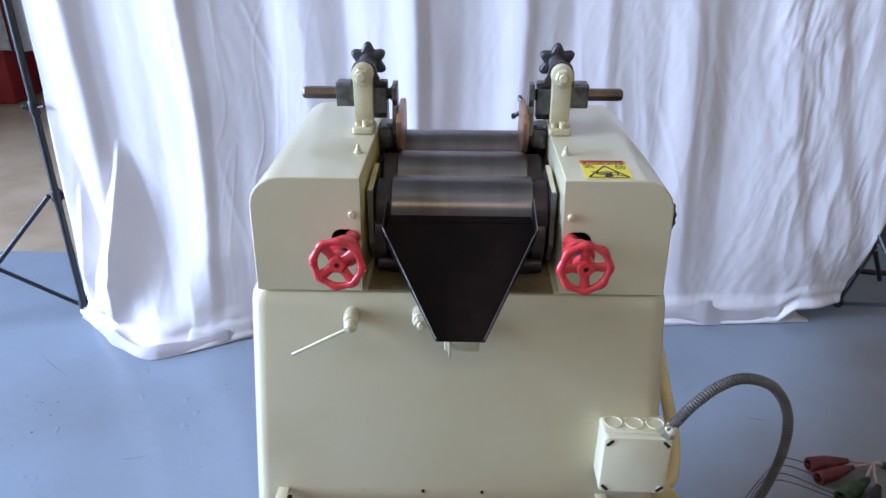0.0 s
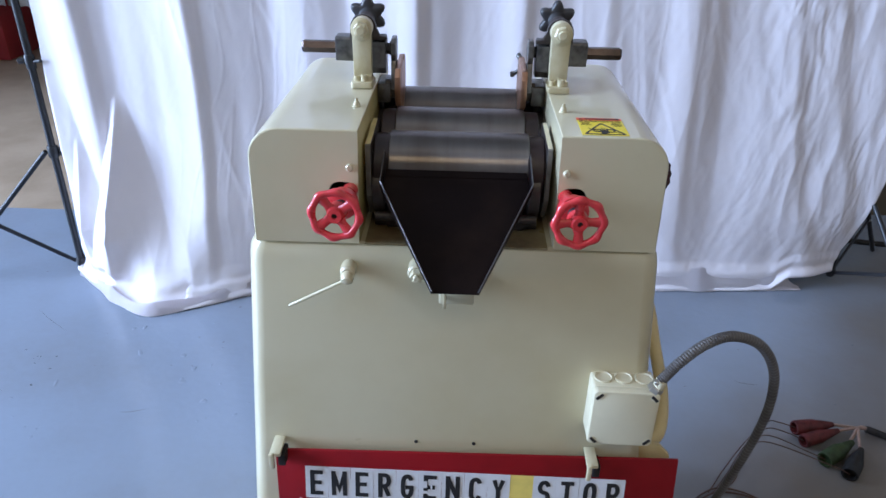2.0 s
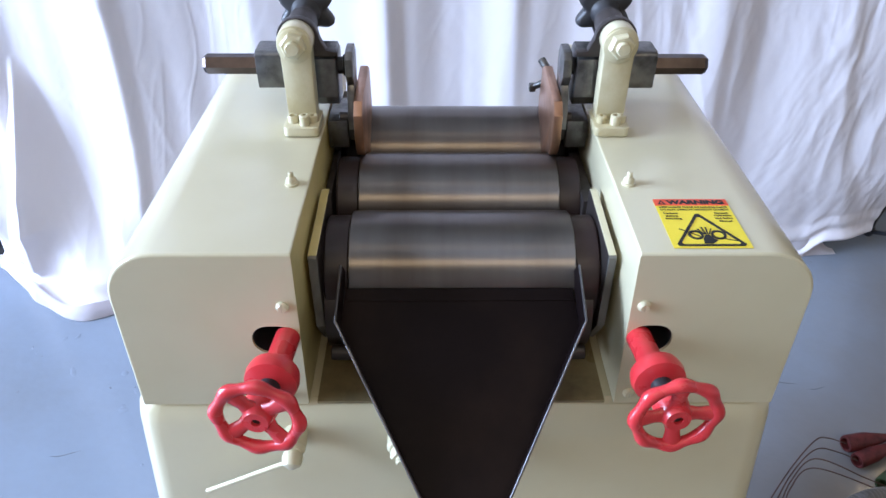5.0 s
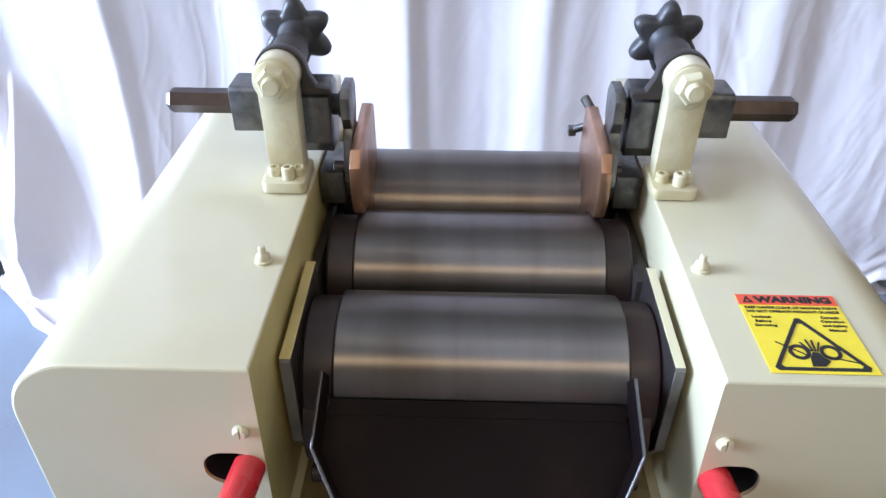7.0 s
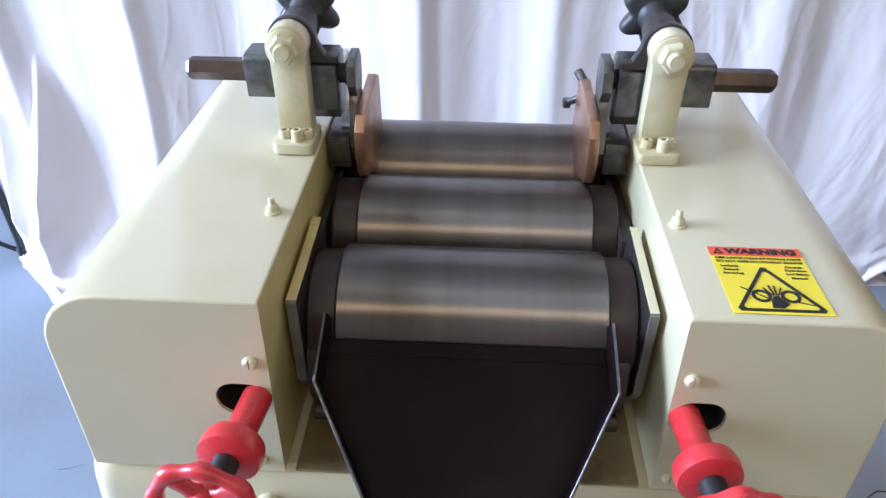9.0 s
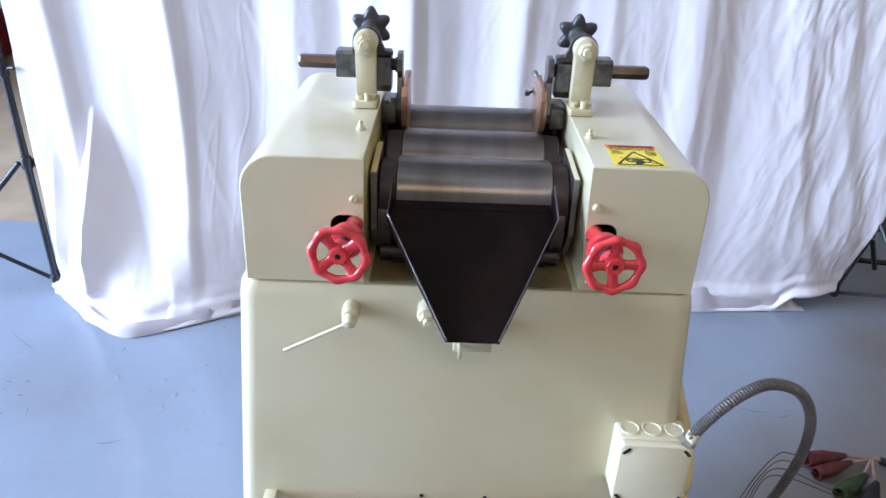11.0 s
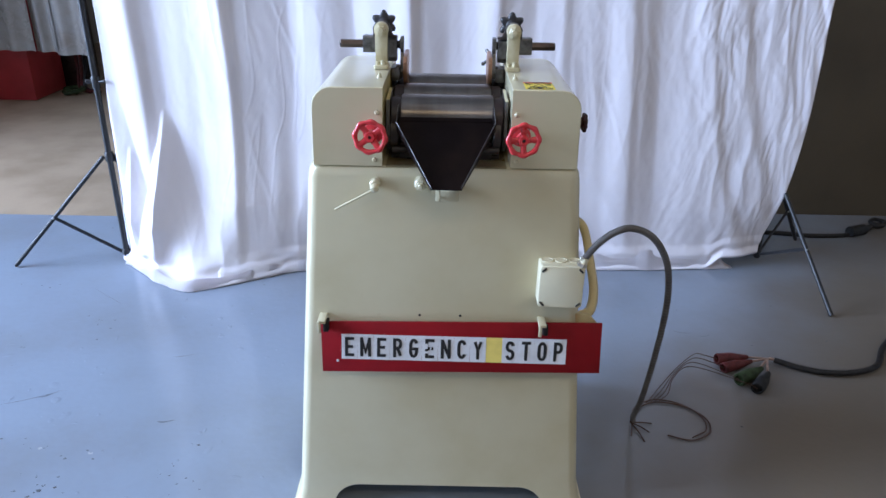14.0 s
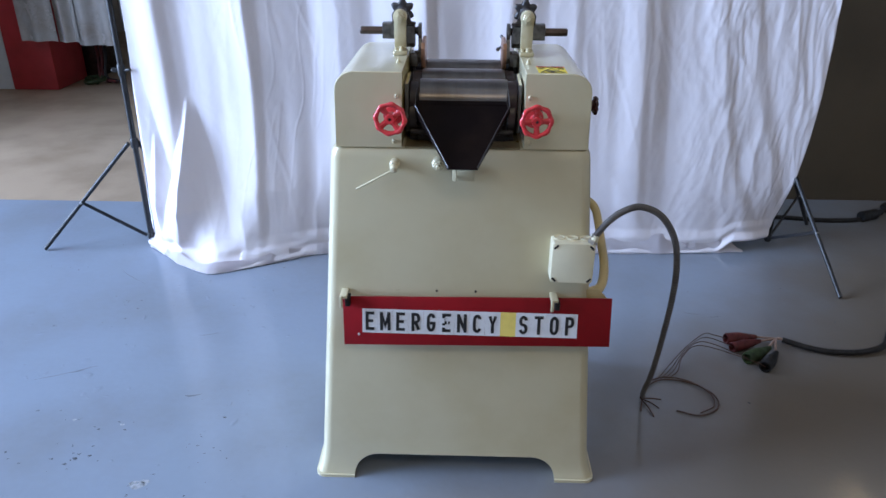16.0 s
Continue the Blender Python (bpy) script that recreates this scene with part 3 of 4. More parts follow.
def bracket(s):
    """The cream arm on the cover with its bolts, the steel block behind it and the hexagonal rod through the block."""
    x = 0.1760 * s
    arm = prism([(x - 0.0160, 1.284), (x + 0.0160, 1.284), (x + 0.0165, 1.345)] + [(x + 0.0195 * math.cos(radians(a)), 1.375 + 0.0195 * math.sin(radians(a))) for a in range(-30, 211, 15)] + [(x - 0.0165, 1.345)], "y", 0.262, 0.284, 0.0015)
    foot = prism(rounded(x - 0.020, x + 0.020, 0.240, 0.290, 0.006, 4), "z", 1.275, 1.286, 0.0015)
    ob = part("bracket", joined(arm, foot), CREAM_CAST, mill)
    out = Vector((0, -1, 0))
    c = Vector((x, 0.262, 1.375))
    part("washer", lathe([(0.0190, -0.001), (0.0190, 0.0016), (0.0182, 0.0022)], along(c + Vector((0, 0, -0.002)), c + Vector((0, 0, -0.002)) + out), 32), CREAM_CAST, ob)
    part("nut", lathe([(0.0142, 0.0018), (0.0142, 0.0105), (0.0122, 0.0122)], along(c, c + out) @ Matrix.Rotation(radians(12 * s), 4, "Z"), 6), CREAM_CAST, ob, smooth=20)
    part("stud_end", lathe([(0.0078, 0.011), (0.0078, 0.0165), (0.0066, 0.0182)], along(c, c + out), 22), CREAM_CAST, ob, smooth=30)
    for dx, y in ((0.004, 0.250), (-0.010, 0.257), (0.012, 0.258)):
        part("cap_screw", cut(rod((x + dx * 1.0, y, 1.285), (x + dx, y, 1.294 + (0.004 if dx == 0.004 else 0)), 0.0060, 16, 0.0012), rod((x + dx, y, 1.291), (x + dx, y, 1.31), 0.0030, 6)), CREAM_CAST, ob)
    # clamp block
    lo, hi = sorted((0.180 * s, 0.229 * s))
    li, hi2 = sorted((0.1375 * s, 0.172 * s))
    blk = part("clamp_block", joined(prism(rounded(0.292, 0.338, 1.311, 1.354, (0.002, 0.002, 0.012, 0.006), 4), "x", lo, hi, 0.0015), box(min(0.170 * s, 0.182 * s), max(0.170 * s, 0.182 * s), 0.294, 0.336, 1.300, 1.350, 0.001),
                                     prism([(0.292, 1.300), (0.300, 1.288), (0.330, 1.286), (0.338, 1.300), (0.338, 1.346), (0.328, 1.354), (0.300, 1.354), (0.292, 1.346)], "x", li, hi2, 0.0015)), STEEL, mill, smooth=25)
    z = 1.331
    lathe_m = along((0.228 * s, 0.316, z), (0.4 * s, 0.316, z))
    part("hex_rod", lathe([(0.0118, 0), (0.0118, 0.062), (0.0095, 0.066)], lathe_m, 6), RODSTEEL, blk, smooth=20)
    strap = [(x + 0.0235 * math.cos(radians(a)), 1.372 + 0.0235 * math.sin(radians(a))) for a in range(0, 181, 15)]
    tail = [(x - 0.0235, 1.352), (x + 0.0235, 1.352)]
    if s < 0:
        tail = [(x - 0.0235, 1.352), (x + 0.042, 1.352), (x + 0.042, 1.357), (x + 0.030, 1.359)]
    else:
        tail = [(x - 0.030, 1.359), (x - 0.042, 1.357), (x - 0.042, 1.352), (x + 0.0235, 1.352)]
    part("strap", prism(strap + tail, "y", 0.2845, 0.296, 0.001), DARKSTEEL, blk, smooth=25)
    part("sleeve", rod((x, 0.2965, 1.372), (x, 0.334, 1.3765), 0.0165, 28, 0.002), DARKSTEEL, blk)
    part("collar", lathe([(0.010, 0), (0.010, 0.006), (0.0125, 0.0065), (0.0125, 0.010)], along((0.1375 * s, 0.312, z), (0, 0.312, z)), 24), INK, blk)
    # arm that carries the end plate
    pts = [(0.292, 1.345), (0.300, 1.352), (0.326, 1.352), (0.334, 1.342), (0.332, 1.322), (0.326, 1.310), (0.340, 1.295), (0.345, 1.250), (0.290, 1.245), (0.284, 1.262), (0.290, 1.300), (0.298, 1.312), (0.291, 1.325)]
    a, b = (0.1222, 0.1322) if s > 0 else (-0.1275, -0.1185)
    hold = part("plate_holder", prism(pts, "x", a, b, 0.0012), STEEL, mill, smooth=25)
    for y, zz in ((0.297, 1.272), (0.330, 1.262)):
        part("set_screw", rod((0.1275 * s, y, zz), (0.139 * s, y, zz), 0.0065, 16, 0.001), DARKSTEEL, hold)
    # bronze end plate, shaped to the two rolls below it
    out = [(0.262, 1.2445), (0.256, 1.262), (0.258, 1.292), (0.270, 1.305), (0.362, 1.310), (0.376, 1.303), (0.382, 1.250)]
    y2, y3, rr = RY + RD, RY + 2 * RD, RD / 2 + 0.0035
    under = []
    for a in range(84, 12, -8):
        under.append((y3 - rr * math.cos(radians(a)), RZ + rr * math.sin(radians(a))))
    for a in range(18, 88, 9):
        under.append((y2 + rr * math.cos(radians(a)), RZ + rr * math.sin(radians(a))))
    a, b = (0.1112, 0.1217) if s > 0 else (-0.1180, -0.1075)
    part("end_plate", prism(out + under, "x", a, b, 0.0015), COPPER, mill, "worn bronze end plate", smooth=30)
    part("guide_block", box(min(0.1505 * s, 0.168 * s), max(0.1505 * s, 0.168 * s), 0.400, 0.440, 1.276, 1.309, 0.002), CREAM, mill)
    return ob


for s in (-1, 1):
    bracket(s)
    star_knob(s)
# wing of the clamp screw behind the far end plate
part("wing_screw", joined(rod((0.119, 0.376, 1.298), (0.1105, 0.387, 1.309), 0.0050, 14, 0.001), rod((0.115, 0.380, 1.280), (0.104, 0.390, 1.270), 0.0042, 14, 0.001), box(0.098, 0.107, 0.385, 0.396, 1.264, 1.274, 0.002)), STEEL, mill)

# guard at the side of the pedestal, behind the junction box; warm light is painted in as gold
part("side_guard", tube([(0.352, 0.350, 0.812), (0.396, 0.350, 0.812), (0.430, 0.338, 0.785), (0.440, 0.260, 0.720), (0.434, 0.140, 0.680), (0.412, 0.060, 0.655), (0.372, 0.030, 0.650)], 0.0145, 40, 14, 0.9), CREAM_WARMLIT, mill, "cream pipe loop, golden with painted-in warm light")
part("gusset", prism([(0.355, 0.60), (0.425, 0.60), (0.425, 0.640), (0.400, 0.668), (0.355, 0.672)], "y", 0.010, 0.022, 0.002), CREAM_WARMLIT, mill)

# hooks that carry the stop bar
for x in (-0.328, 0.262):
    # added dark block, painting the shaded recess beside the hook
    part("hook_recess", box(x + 0.008, x + 0.022, -0.040, -0.006, 0.628, 0.654, 0.002), RUBBER, mill)
    part("hook", joined(box(x - 0.005, x + 0.016, -0.046, 0.012, 0.656, 0.664, 0.002), box(x - 0.005, x + 0.004, -0.052, -0.044, 0.630, 0.666, 0.002)), CREAM, mill)


# ---------------------------------------------------------------- emergency stop bar
bar = thing("emergency_stop_bar", (0.0525, -0.026, 0.577), "dark red painted kick bar with stick-on letters, hanging from hooks", "sign")
BM = Matrix.Translation((0.0525, -0.026, 0.577)) @ Euler((radians(90 - 9), radians(-0.75), 0)).to_matrix().to_4x4()


def onbar(bm):
    bm.transform(BM)
    return bm


part("plate", onbar(box(-0.381, 0.381, -0.0710, 0.0760, -0.003, 0.003, 0.001)), SIGNRED, bar)


def fitted(bm, x, y, z, w, h):
    """The letter, brought to a width and height and set down at a place."""
    xs, ys = [v.co.x for v in bm.verts], [v.co.y for v in bm.verts]
    k, q = w / (max(xs) - min(xs)), h / (max(ys) - min(ys))
    bm.transform(Matrix.Translation((x, y, z)) @ Matrix.Diagonal((k, q, 1, 1)) @ Matrix.Translation((-(max(xs) + min(xs)) / 2, -(max(ys) + min(ys)) / 2, 0)))
    return bm


def arc(cx, cy, rx, ry, a0, a1, n=9):
    return [(cx + rx * math.cos(radians(a0 + (a1 - a0) * i / n)), cy + ry * math.sin(radians(a0 + (a1 - a0) * i / n))) for i in range(n + 1)]


# strokes of the stick-on capitals, in a box one wide and one high
BOWL = [(0, 1), (0.5, 1)] + arc(0.55, 0.74, 0.45, 0.26, 90, -90) + [(0, 0.48)]
ROUND_C = arc(0.5, 0.70, 0.5, 0.30, 20, 180) + arc(0.5, 0.30, 0.5, 0.30, 180, 340)
STROKES = {
    "E": [[(0, 0), (0, 1)], [(0, 1), (1, 1)], [(0, 0.51), (0.82, 0.51)], [(0, 0), (1, 0)]],
    "M": [[(0, 0), (0, 1)], [(0, 1), (0.5, 0.22), (1, 1)], [(1, 1), (1, 0)]],
    "R": [[(0, 0), (0, 1)], BOWL, [(0.48, 0.48), (1, 0)]],
    "P": [[(0, 0), (0, 1)], BOWL],
    "G": [ROUND_C[:-1] + [(1, 0.30), (1, 0.46)], [(1, 0.46), (0.55, 0.46)]],
    "C": [ROUND_C],
    "N": [[(0, 0), (0, 1)], [(0, 1), (1, 0)], [(1, 0), (1, 1)]],
    "Y": [[(0, 1), (0.5, 0.45), (1, 1)], [(0.5, 0.47), (0.5, 0)]],
    "S": [arc(0.5, 0.74, 0.5, 0.26, 15, 180) + arc(0.5, 0.74, 0.5, 0.24, 195, 262, 4) + arc(0.5, 0.26, 0.5, 0.24, 82, 0, 5) + arc(0.5, 0.26, 0.5, 0.26, -10, -165)],
    "T": [[(0, 1), (1, 1)], [(0.5, 1), (0.5, 0)]],
    "O": [arc(0.5, 0.70, 0.5, 0.30, 0, 180) + arc(0.5, 0.30, 0.5, 0.30, 180, 360) + [(1, 0.70)]],
}


def capital(ch, x, y, w, h, pen, z0, z1):
    """A capital drawn with a square-ended pen, as raised strokes on a tile."""
    out = []
    for k, line in enumerate(STROKES[ch]):
        pts = [Vector((x + (u - 0.5) * (w - pen), y + (v - 0.5) * (h - pen))) for u, v in line]
        straight = len(line) == 2
        bm = bmesh.new()
        rows = []
        for i, p in enumerate(pts):
            d = (pts[min(i + 1, len(pts) - 1)] - pts[max(i - 1, 0)]).normalized()
            n = Vector((-d.y, d.x)) * (pen / 2)
            if 0 < i < len(pts) - 1:
                n /= max(0.45, n.normalized().dot(Vector((-(p - pts[i - 1]).y, (p - pts[i - 1]).x)).normalized()))
            e = d * (pen / 2) * (-1 if i == 0 else 1) if straight and i in (0, len(pts) - 1) and abs(d.x * d.y) < 0.01 else Vector((0, 0))
            rows.append([bm.verts.new((*(p + e + n * q), z + 0.00006 * k)) for q, z in ((-1, z0), (1, z0), (1, z1), (-1, z1))])
        for a, b in zip(rows, rows[1:]):
            for i in range(4):
                bm.faces.new((a[i], a[(i + 1) % 4], b[(i + 1) % 4], b[i]))
        bm.faces.new(rows[0][::-1]), bm.faces.new(rows[-1])
        out.append(bm)
    return joined(*out)


WORDS = "EMERGENCY STOP"
random.seed(8)
for i, ch in enumerate(WORDS):
    x = -0.3265 + 0.0438 * (i + 0.5)
    drop = 0.0062 - 0.0125 * (i + 0.5) / 14
    blank = ch == " "
    slant = Matrix.Translation((x, drop, 0)) @ Matrix.Rotation(radians(-1.1 + random.uniform(-0.5, 0.5)), 4, "Z") @ Matrix.Translation((-x, 0, 0))
    wide = 0.0222 if blank else 0.0218
    t = part("letter_tile", onbar(box(x - wide, x + wide, -0.0385, 0.0345, 0.0032, 0.0040 + 0.0002 * (i % 3), m=slant)), PALEYELLOW if blank else TILE, bar, "blank yellow vinyl tile" if blank else "")
    if not blank:
        bm = capital(ch, x, -0.002, {"M": 0.0300, "N": 0.0275}.get(ch, 0.0250), 0.0560, 0.0086, 0.0046, 0.0050)
        bm.transform(slant)
        part("letter", onbar(bm), INK, t, smooth=0)
    if i == 5:
        part("tear", onbar(joined(box(x - 0.0130, x - 0.0055, -0.003, 0.012, 0.0046, 0.0056, m=slant), box(x - 0.0130, x - 0.0020, -0.016, -0.010, 0.0046, 0.0056, m=slant), box(x + 0.0010, x + 0.0045, -0.005, 0.004, 0.0046, 0.0056, m=slant))), TILE, t)
part("rivet", onbar(lathe([(0.004, 0), (0.0035, 0.002), (0.001, 0.003)], pose(-0.338, -0.038, 0.003), 12)), TILE, bar)

# ---------------------------------------------------------------- warning label
LZ, LX0, LX1, LY0, LY1 = 1.2745, 0.1905, 0.2625, 0.0280, 0.1085
LC = (LX0 + LX1) / 2
lab = thing("warning_label", (LC, 0.068, LZ), "yellow and orange warning sticker on the machine cover", "label")
part("sheet", box(LX0, LX1, LY0, LY1, LZ, LZ + 0.0004), YELLOW, lab)
part("header", box(LX0, LX1, LY1 - 0.0110, LY1 + 0.0003, LZ + 0.0002, LZ + 0.0008), ORANGE, lab)
part("header_word", fitted(lettering("WARNING", 0.0125, Matrix.Identity(4), 0.0002, 1.0, 0.0006), LC + 0.004, LY1 - 0.0055, LZ + 0.0010, 0.0560, 0.0072), INK, lab, smooth=0)
part("header_symbol", cut(prism([(LX0 + 0.0030, LY1 - 0.0092), (LX0 + 0.0110, LY1 - 0.0092), (LX0 + 0.0070, LY1 - 0.0016)], "z", LZ + 0.0007, LZ + 0.0011), prism([(LX0 + 0.0050, LY1 - 0.0080), (LX0 + 0.0090, LY1 - 0.0080), (LX0 + 0.0070, LY1 - 0.0042)], "z", LZ, LZ + 0.01)), INK, lab, smooth=0)


def tri_outline(grow):
    """The warning triangle with blunted corners, drawn in by a border."""
    px = [(LC, 0.0855 - 2.0 * grow), (LC - 0.0335 + 1.75 * grow, 0.0305 + grow), (LC + 0.0335 - 1.75 * grow, 0.0305 + grow)]
    out = []
    for i in range(3):
        p = Vector(px[i])
        for q in (px[i - 1], px[(i + 1) % 3]):
            out.append(tuple(p.lerp(Vector(q), 0.055)))
    return out


part("triangle", cut(prism(tri_outline(0.0), "z", LZ + 0.0002, LZ + 0.0009), prism(tri_outline(0.0028), "z", LZ, LZ + 0.01)), INK, lab, smooth=0)
for cx in (LC - 0.0105, LC + 0.0105):
    part("roller_symbol", cut(rod((cx, 0.0480, LZ + 0.0002), (cx, 0.0480, LZ + 0.0009), 0.0072, 28), rod((cx, 0.0480, LZ), (cx, 0.0480, LZ + 0.002), 0.0046, 28)), INK, lab, smooth=0)
# the pinched glove between the rollers, with its fingers spread, and the two webs
palm = prism([(LC - 0.0065, 0.0345), (LC + 0.0020, 0.0345), (LC + 0.0075, 0.0395), (LC + 0.0045, 0.0425), (LC + 0.0018, 0.0480), (LC - 0.0018, 0.0480), (LC - 0.0050, 0.0425)], "z", LZ + 0.0002, LZ + 0.0009)
fingers = [prism([(LC + a, 0.0490), (LC + a + 0.0013, 0.0490), (LC + b + 0.0013, top), (LC + b, top)], "z", LZ + 0.0002, LZ + 0.0009) for a, b, top in ((-0.0030, -0.0075, 0.0575), (-0.0016, -0.0030, 0.0605), (0.0, 0.0010, 0.0600), (0.0014, 0.0055, 0.0580))]
webs = [prism([(LC - 0.0235, 0.0575), (LC - 0.0055, 0.0440), (LC - 0.0055, 0.0449), (LC - 0.0235, 0.0584)], "z", LZ + 0.0002, LZ + 0.0009), prism([(LC + 0.0055, 0.0440), (LC + 0.0290, 0.0370), (LC + 0.0290, 0.0378), (LC + 0.0055, 0.0449)], "z", LZ + 0.0002, LZ + 0.0009)]
part("nip_symbol", joined(palm, *fingers, *webs), INK, lab, smooth=0)
for words, dx, y, w, h in (("KEEP HANDS CLEAR OF MOVING PARTS", 0, 0.0942, 0.066, 0.0026), ("DO NOT OPERATE WITHOUT GUARDS", 0, 0.0898, 0.066, 0.0026), ("Lockout", -0.0245, 0.0838, 0.0135, 0.0026), ("Before", -0.0245, 0.0792, 0.0112, 0.0026), ("Servicing", -0.0240, 0.0744, 0.0155, 0.0032),
                           ("Consult", 0.0240, 0.0840, 0.0130, 0.0026), ("Operation", 0.0243, 0.0795, 0.0165, 0.0032), ("and Safety", 0.0245, 0.0750, 0.0175, 0.0032), ("Manual", 0.0245, 0.0704, 0.0120, 0.0026)):
    part("small_print", fitted(lettering(words, 0.004, Matrix.Identity(4), 0.0001, 1.0, 0.00010), LC + dx, y, LZ + 0.0008, w, h), INK, lab, smooth=0)
# ---------------------------------------------------------------- junction box and its conduit
jb = thing("junction_box", (0.298, -0.02, 0.785), "cream painted square plastic junction box screwed to the machine", "junction box")
JM = Matrix.Translation((0.306, 0.0, 0.779)) @ pose(0, 0, 0, -2, 0.8, 0)


def onbox(bm):
    bm.transform(JM)
    return bm


part("body", onbox(box(-0.0565, 0.0565, -0.034, 0.020, -0.058, 0.058, 0.005, 3)), BOXGREY, jb)
lid = part("lid", onbox(prism(rounded(-0.0575, 0.0575, -0.0585, 0.0585, 0.009, 5), "y", -0.050, -0.0325, 0.003)), BOXGREY, jb)
for sx in (-1, 1):
    for sz in (-1, 1):
        part("lid_screw", onbox(rod((0.0475 * sx, -0.048, 0.048 * sz), (0.0475 * sx, -0.0506, 0.048 * sz), 0.0062, 14, 0.0006)), BOXGREY, lid)
        part("screw_recess", onbox(box(0.0475 * sx - 0.0075, 0.0475 * sx + 0.0075, -0.0513, -0.0507, 0.048 * sz - 0.0027, 0.048 * sz + 0.0027, m=Matrix.Translation((0.0475 * sx, 0, 0.048 * sz)) @ pose(0, 0, 0, 0, 45 * sx * sz, 0) @ Matrix.Translation((-0.0475 * sx, 0, -0.048 * sz)))), INK, lid)
for x in (-0.036, 0.0, 0.036):
    part("knockout", onbox(lathe([(0.0160, 0.0), (0.0165, 0.0026), (0.0148, 0.0034), (0.0132, 0.0012), (0.0, 0.0012)], pose(x, -0.008, 0.0578), 28, False)), BOXGREY, jb)
gl = part("gland", rod((0.356, -0.035, 0.830), (0.364, -0.036, 0.862), 0.0100, 18, 0.002), BOXGREY, jb)
part("gland_nut", hexhead((0.354, -0.035, 0.836), (0.359, -0.035, 0.846), 0.0135), DULLMETAL, gl)
part("gland_screw", rod((0.352, -0.045, 0.866), (0.350, -0.055, 0.866), 0.004, 12, 0.001), DULLMETAL, gl)

cond = thing("flexible_conduit", (0.69, 0.39, 0.0), "grey ribbed flexible conduit arching from the junction box to the floor", "conduit")
CP = [(0.362, -0.036, 0.858), (0.390, -0.030, 0.894), (0.434, -0.012, 0.921), (0.486, 0.008, 0.926), (0.552, 0.035, 0.888), (0.610, 0.075, 0.800), (0.640, 0.110, 0.690), (0.658, 0.160, 0.560), (0.669, 0.215, 0.420), (0.679, 0.275, 0.280), (0.684, 0.330, 0.150), (0.682, 0.375, 0.055), (0.690, 0.392, 0.022)]
part("sleeve", tube(CP, lambda s: 0.0090 + 0.0008 * math.sin(s * 2 * math.pi * 130), 900, 14), CONDUIT, cond)
random.seed(4)
ends = [(0.70, 0.44), (0.74, 0.35), (0.67, 0.33), (0.71, 0.30), (0.76, 0.40)]
for ex, ey in ends:
    part("wire", tube([(0.689, 0.388, 0.035), (0.690 + random.uniform(-0.01, 0.01), 0.394, 0.014), ((0.69 + ex) / 2, (0.40 + ey) / 2, 0.008), (ex, ey, 0.004)], 0.0026, 20, 6), WIRE, cond)
part("long_wire", tube([(0.689, 0.388, 0.03), (0.72, 0.47, 0.01), (0.80, 0.525, 0.006), (0.90, 0.505, 0.006), (0.965, 0.435, 0.006), (0.955, 0.355, 0.006), (0.88, 0.310, 0.005), (0.80, 0.335, 0.005)], 0.0030, 60, 6), WIRE, cond)
part("long_wire", tube([(0.690, 0.390, 0.028), (0.715, 0.48, 0.012), (0.80, 0.54, 0.006), (0.89, 0.520, 0.006), (0.950, 0.445, 0.009), (0.945, 0.365, 0.009), (0.885, 0.325, 0.005)], 0.0028, 60, 6), WIRE, cond)

# ---------------------------------------------------------------- cable with its sleeved connectors on the floor
cab = thing("power_cable", (1.3, 0.76, 0.0), "dark rubber power cable lying on the floor with coloured connectors", "cable")
part("cable", tube([(1.36, 0.80, 0.026), (1.45, 0.76, 0.016), (1.54, 0.73, 0.016), (1.66, 0.735, 0.016), (1.78, 0.79, 0.016), (1.90, 0.95, 0.016), (2.10, 1.10, 0.016), (2.6, 1.15, 0.016), (3.4, 1.0, 0.016)], 0.0118, 120, 12), RUBBER, cab)


def sleeve(a, b, r, material, label):
    L = (Vector(b) - Vector(a)).length
    ob = part("connector_sleeve", cut(lathe([(r * 0.9, 0), (r, 0.004), (r, L * 0.45), (r * 0.8, L * 0.6), (r * 0.35, L), (r * 0.28, L)], along(a, b), 20), rod(a - (Vector(b) - Vector(a)).normalized() * 0.01, Vector(a) + (Vector(b) - Vector(a)).normalized() * 0.02, r * 0.72, 16)), material, cab, label)
    return ob


sleeve(Vector((1.118, 0.785, 0.034)), Vector((1.255, 0.812, 0.030)), 0.024, PLUGRED, "red rubber connector sleeve")
sleeve(Vector((1.130, 0.735, 0.024)), Vector((1.265, 0.790, 0.024)), 0.022, PLUGRED, "red rubber connector sleeve")
sleeve(Vector((1.162, 0.652, 0.026)), Vector((1.285, 0.735, 0.026)), 0.026, PLUGGREEN, "green rubber connector sleeve")
sleeve(Vector((1.212, 0.595, 0.025)), Vector((1.300, 0.705, 0.025)), 0.025, PLUGBLACK, "black rubber connector sleeve")
for a in ((1.255, 0.812, 0.03), (1.265, 0.79, 0.024), (1.285, 0.745, 0.026), (1.30, 0.715, 0.025)):
    part("tail", tube([a, (1.335, 0.800, 0.03), (1.37, 0.800, 0.026)], 0.005, 12, 8), TAN, cab)
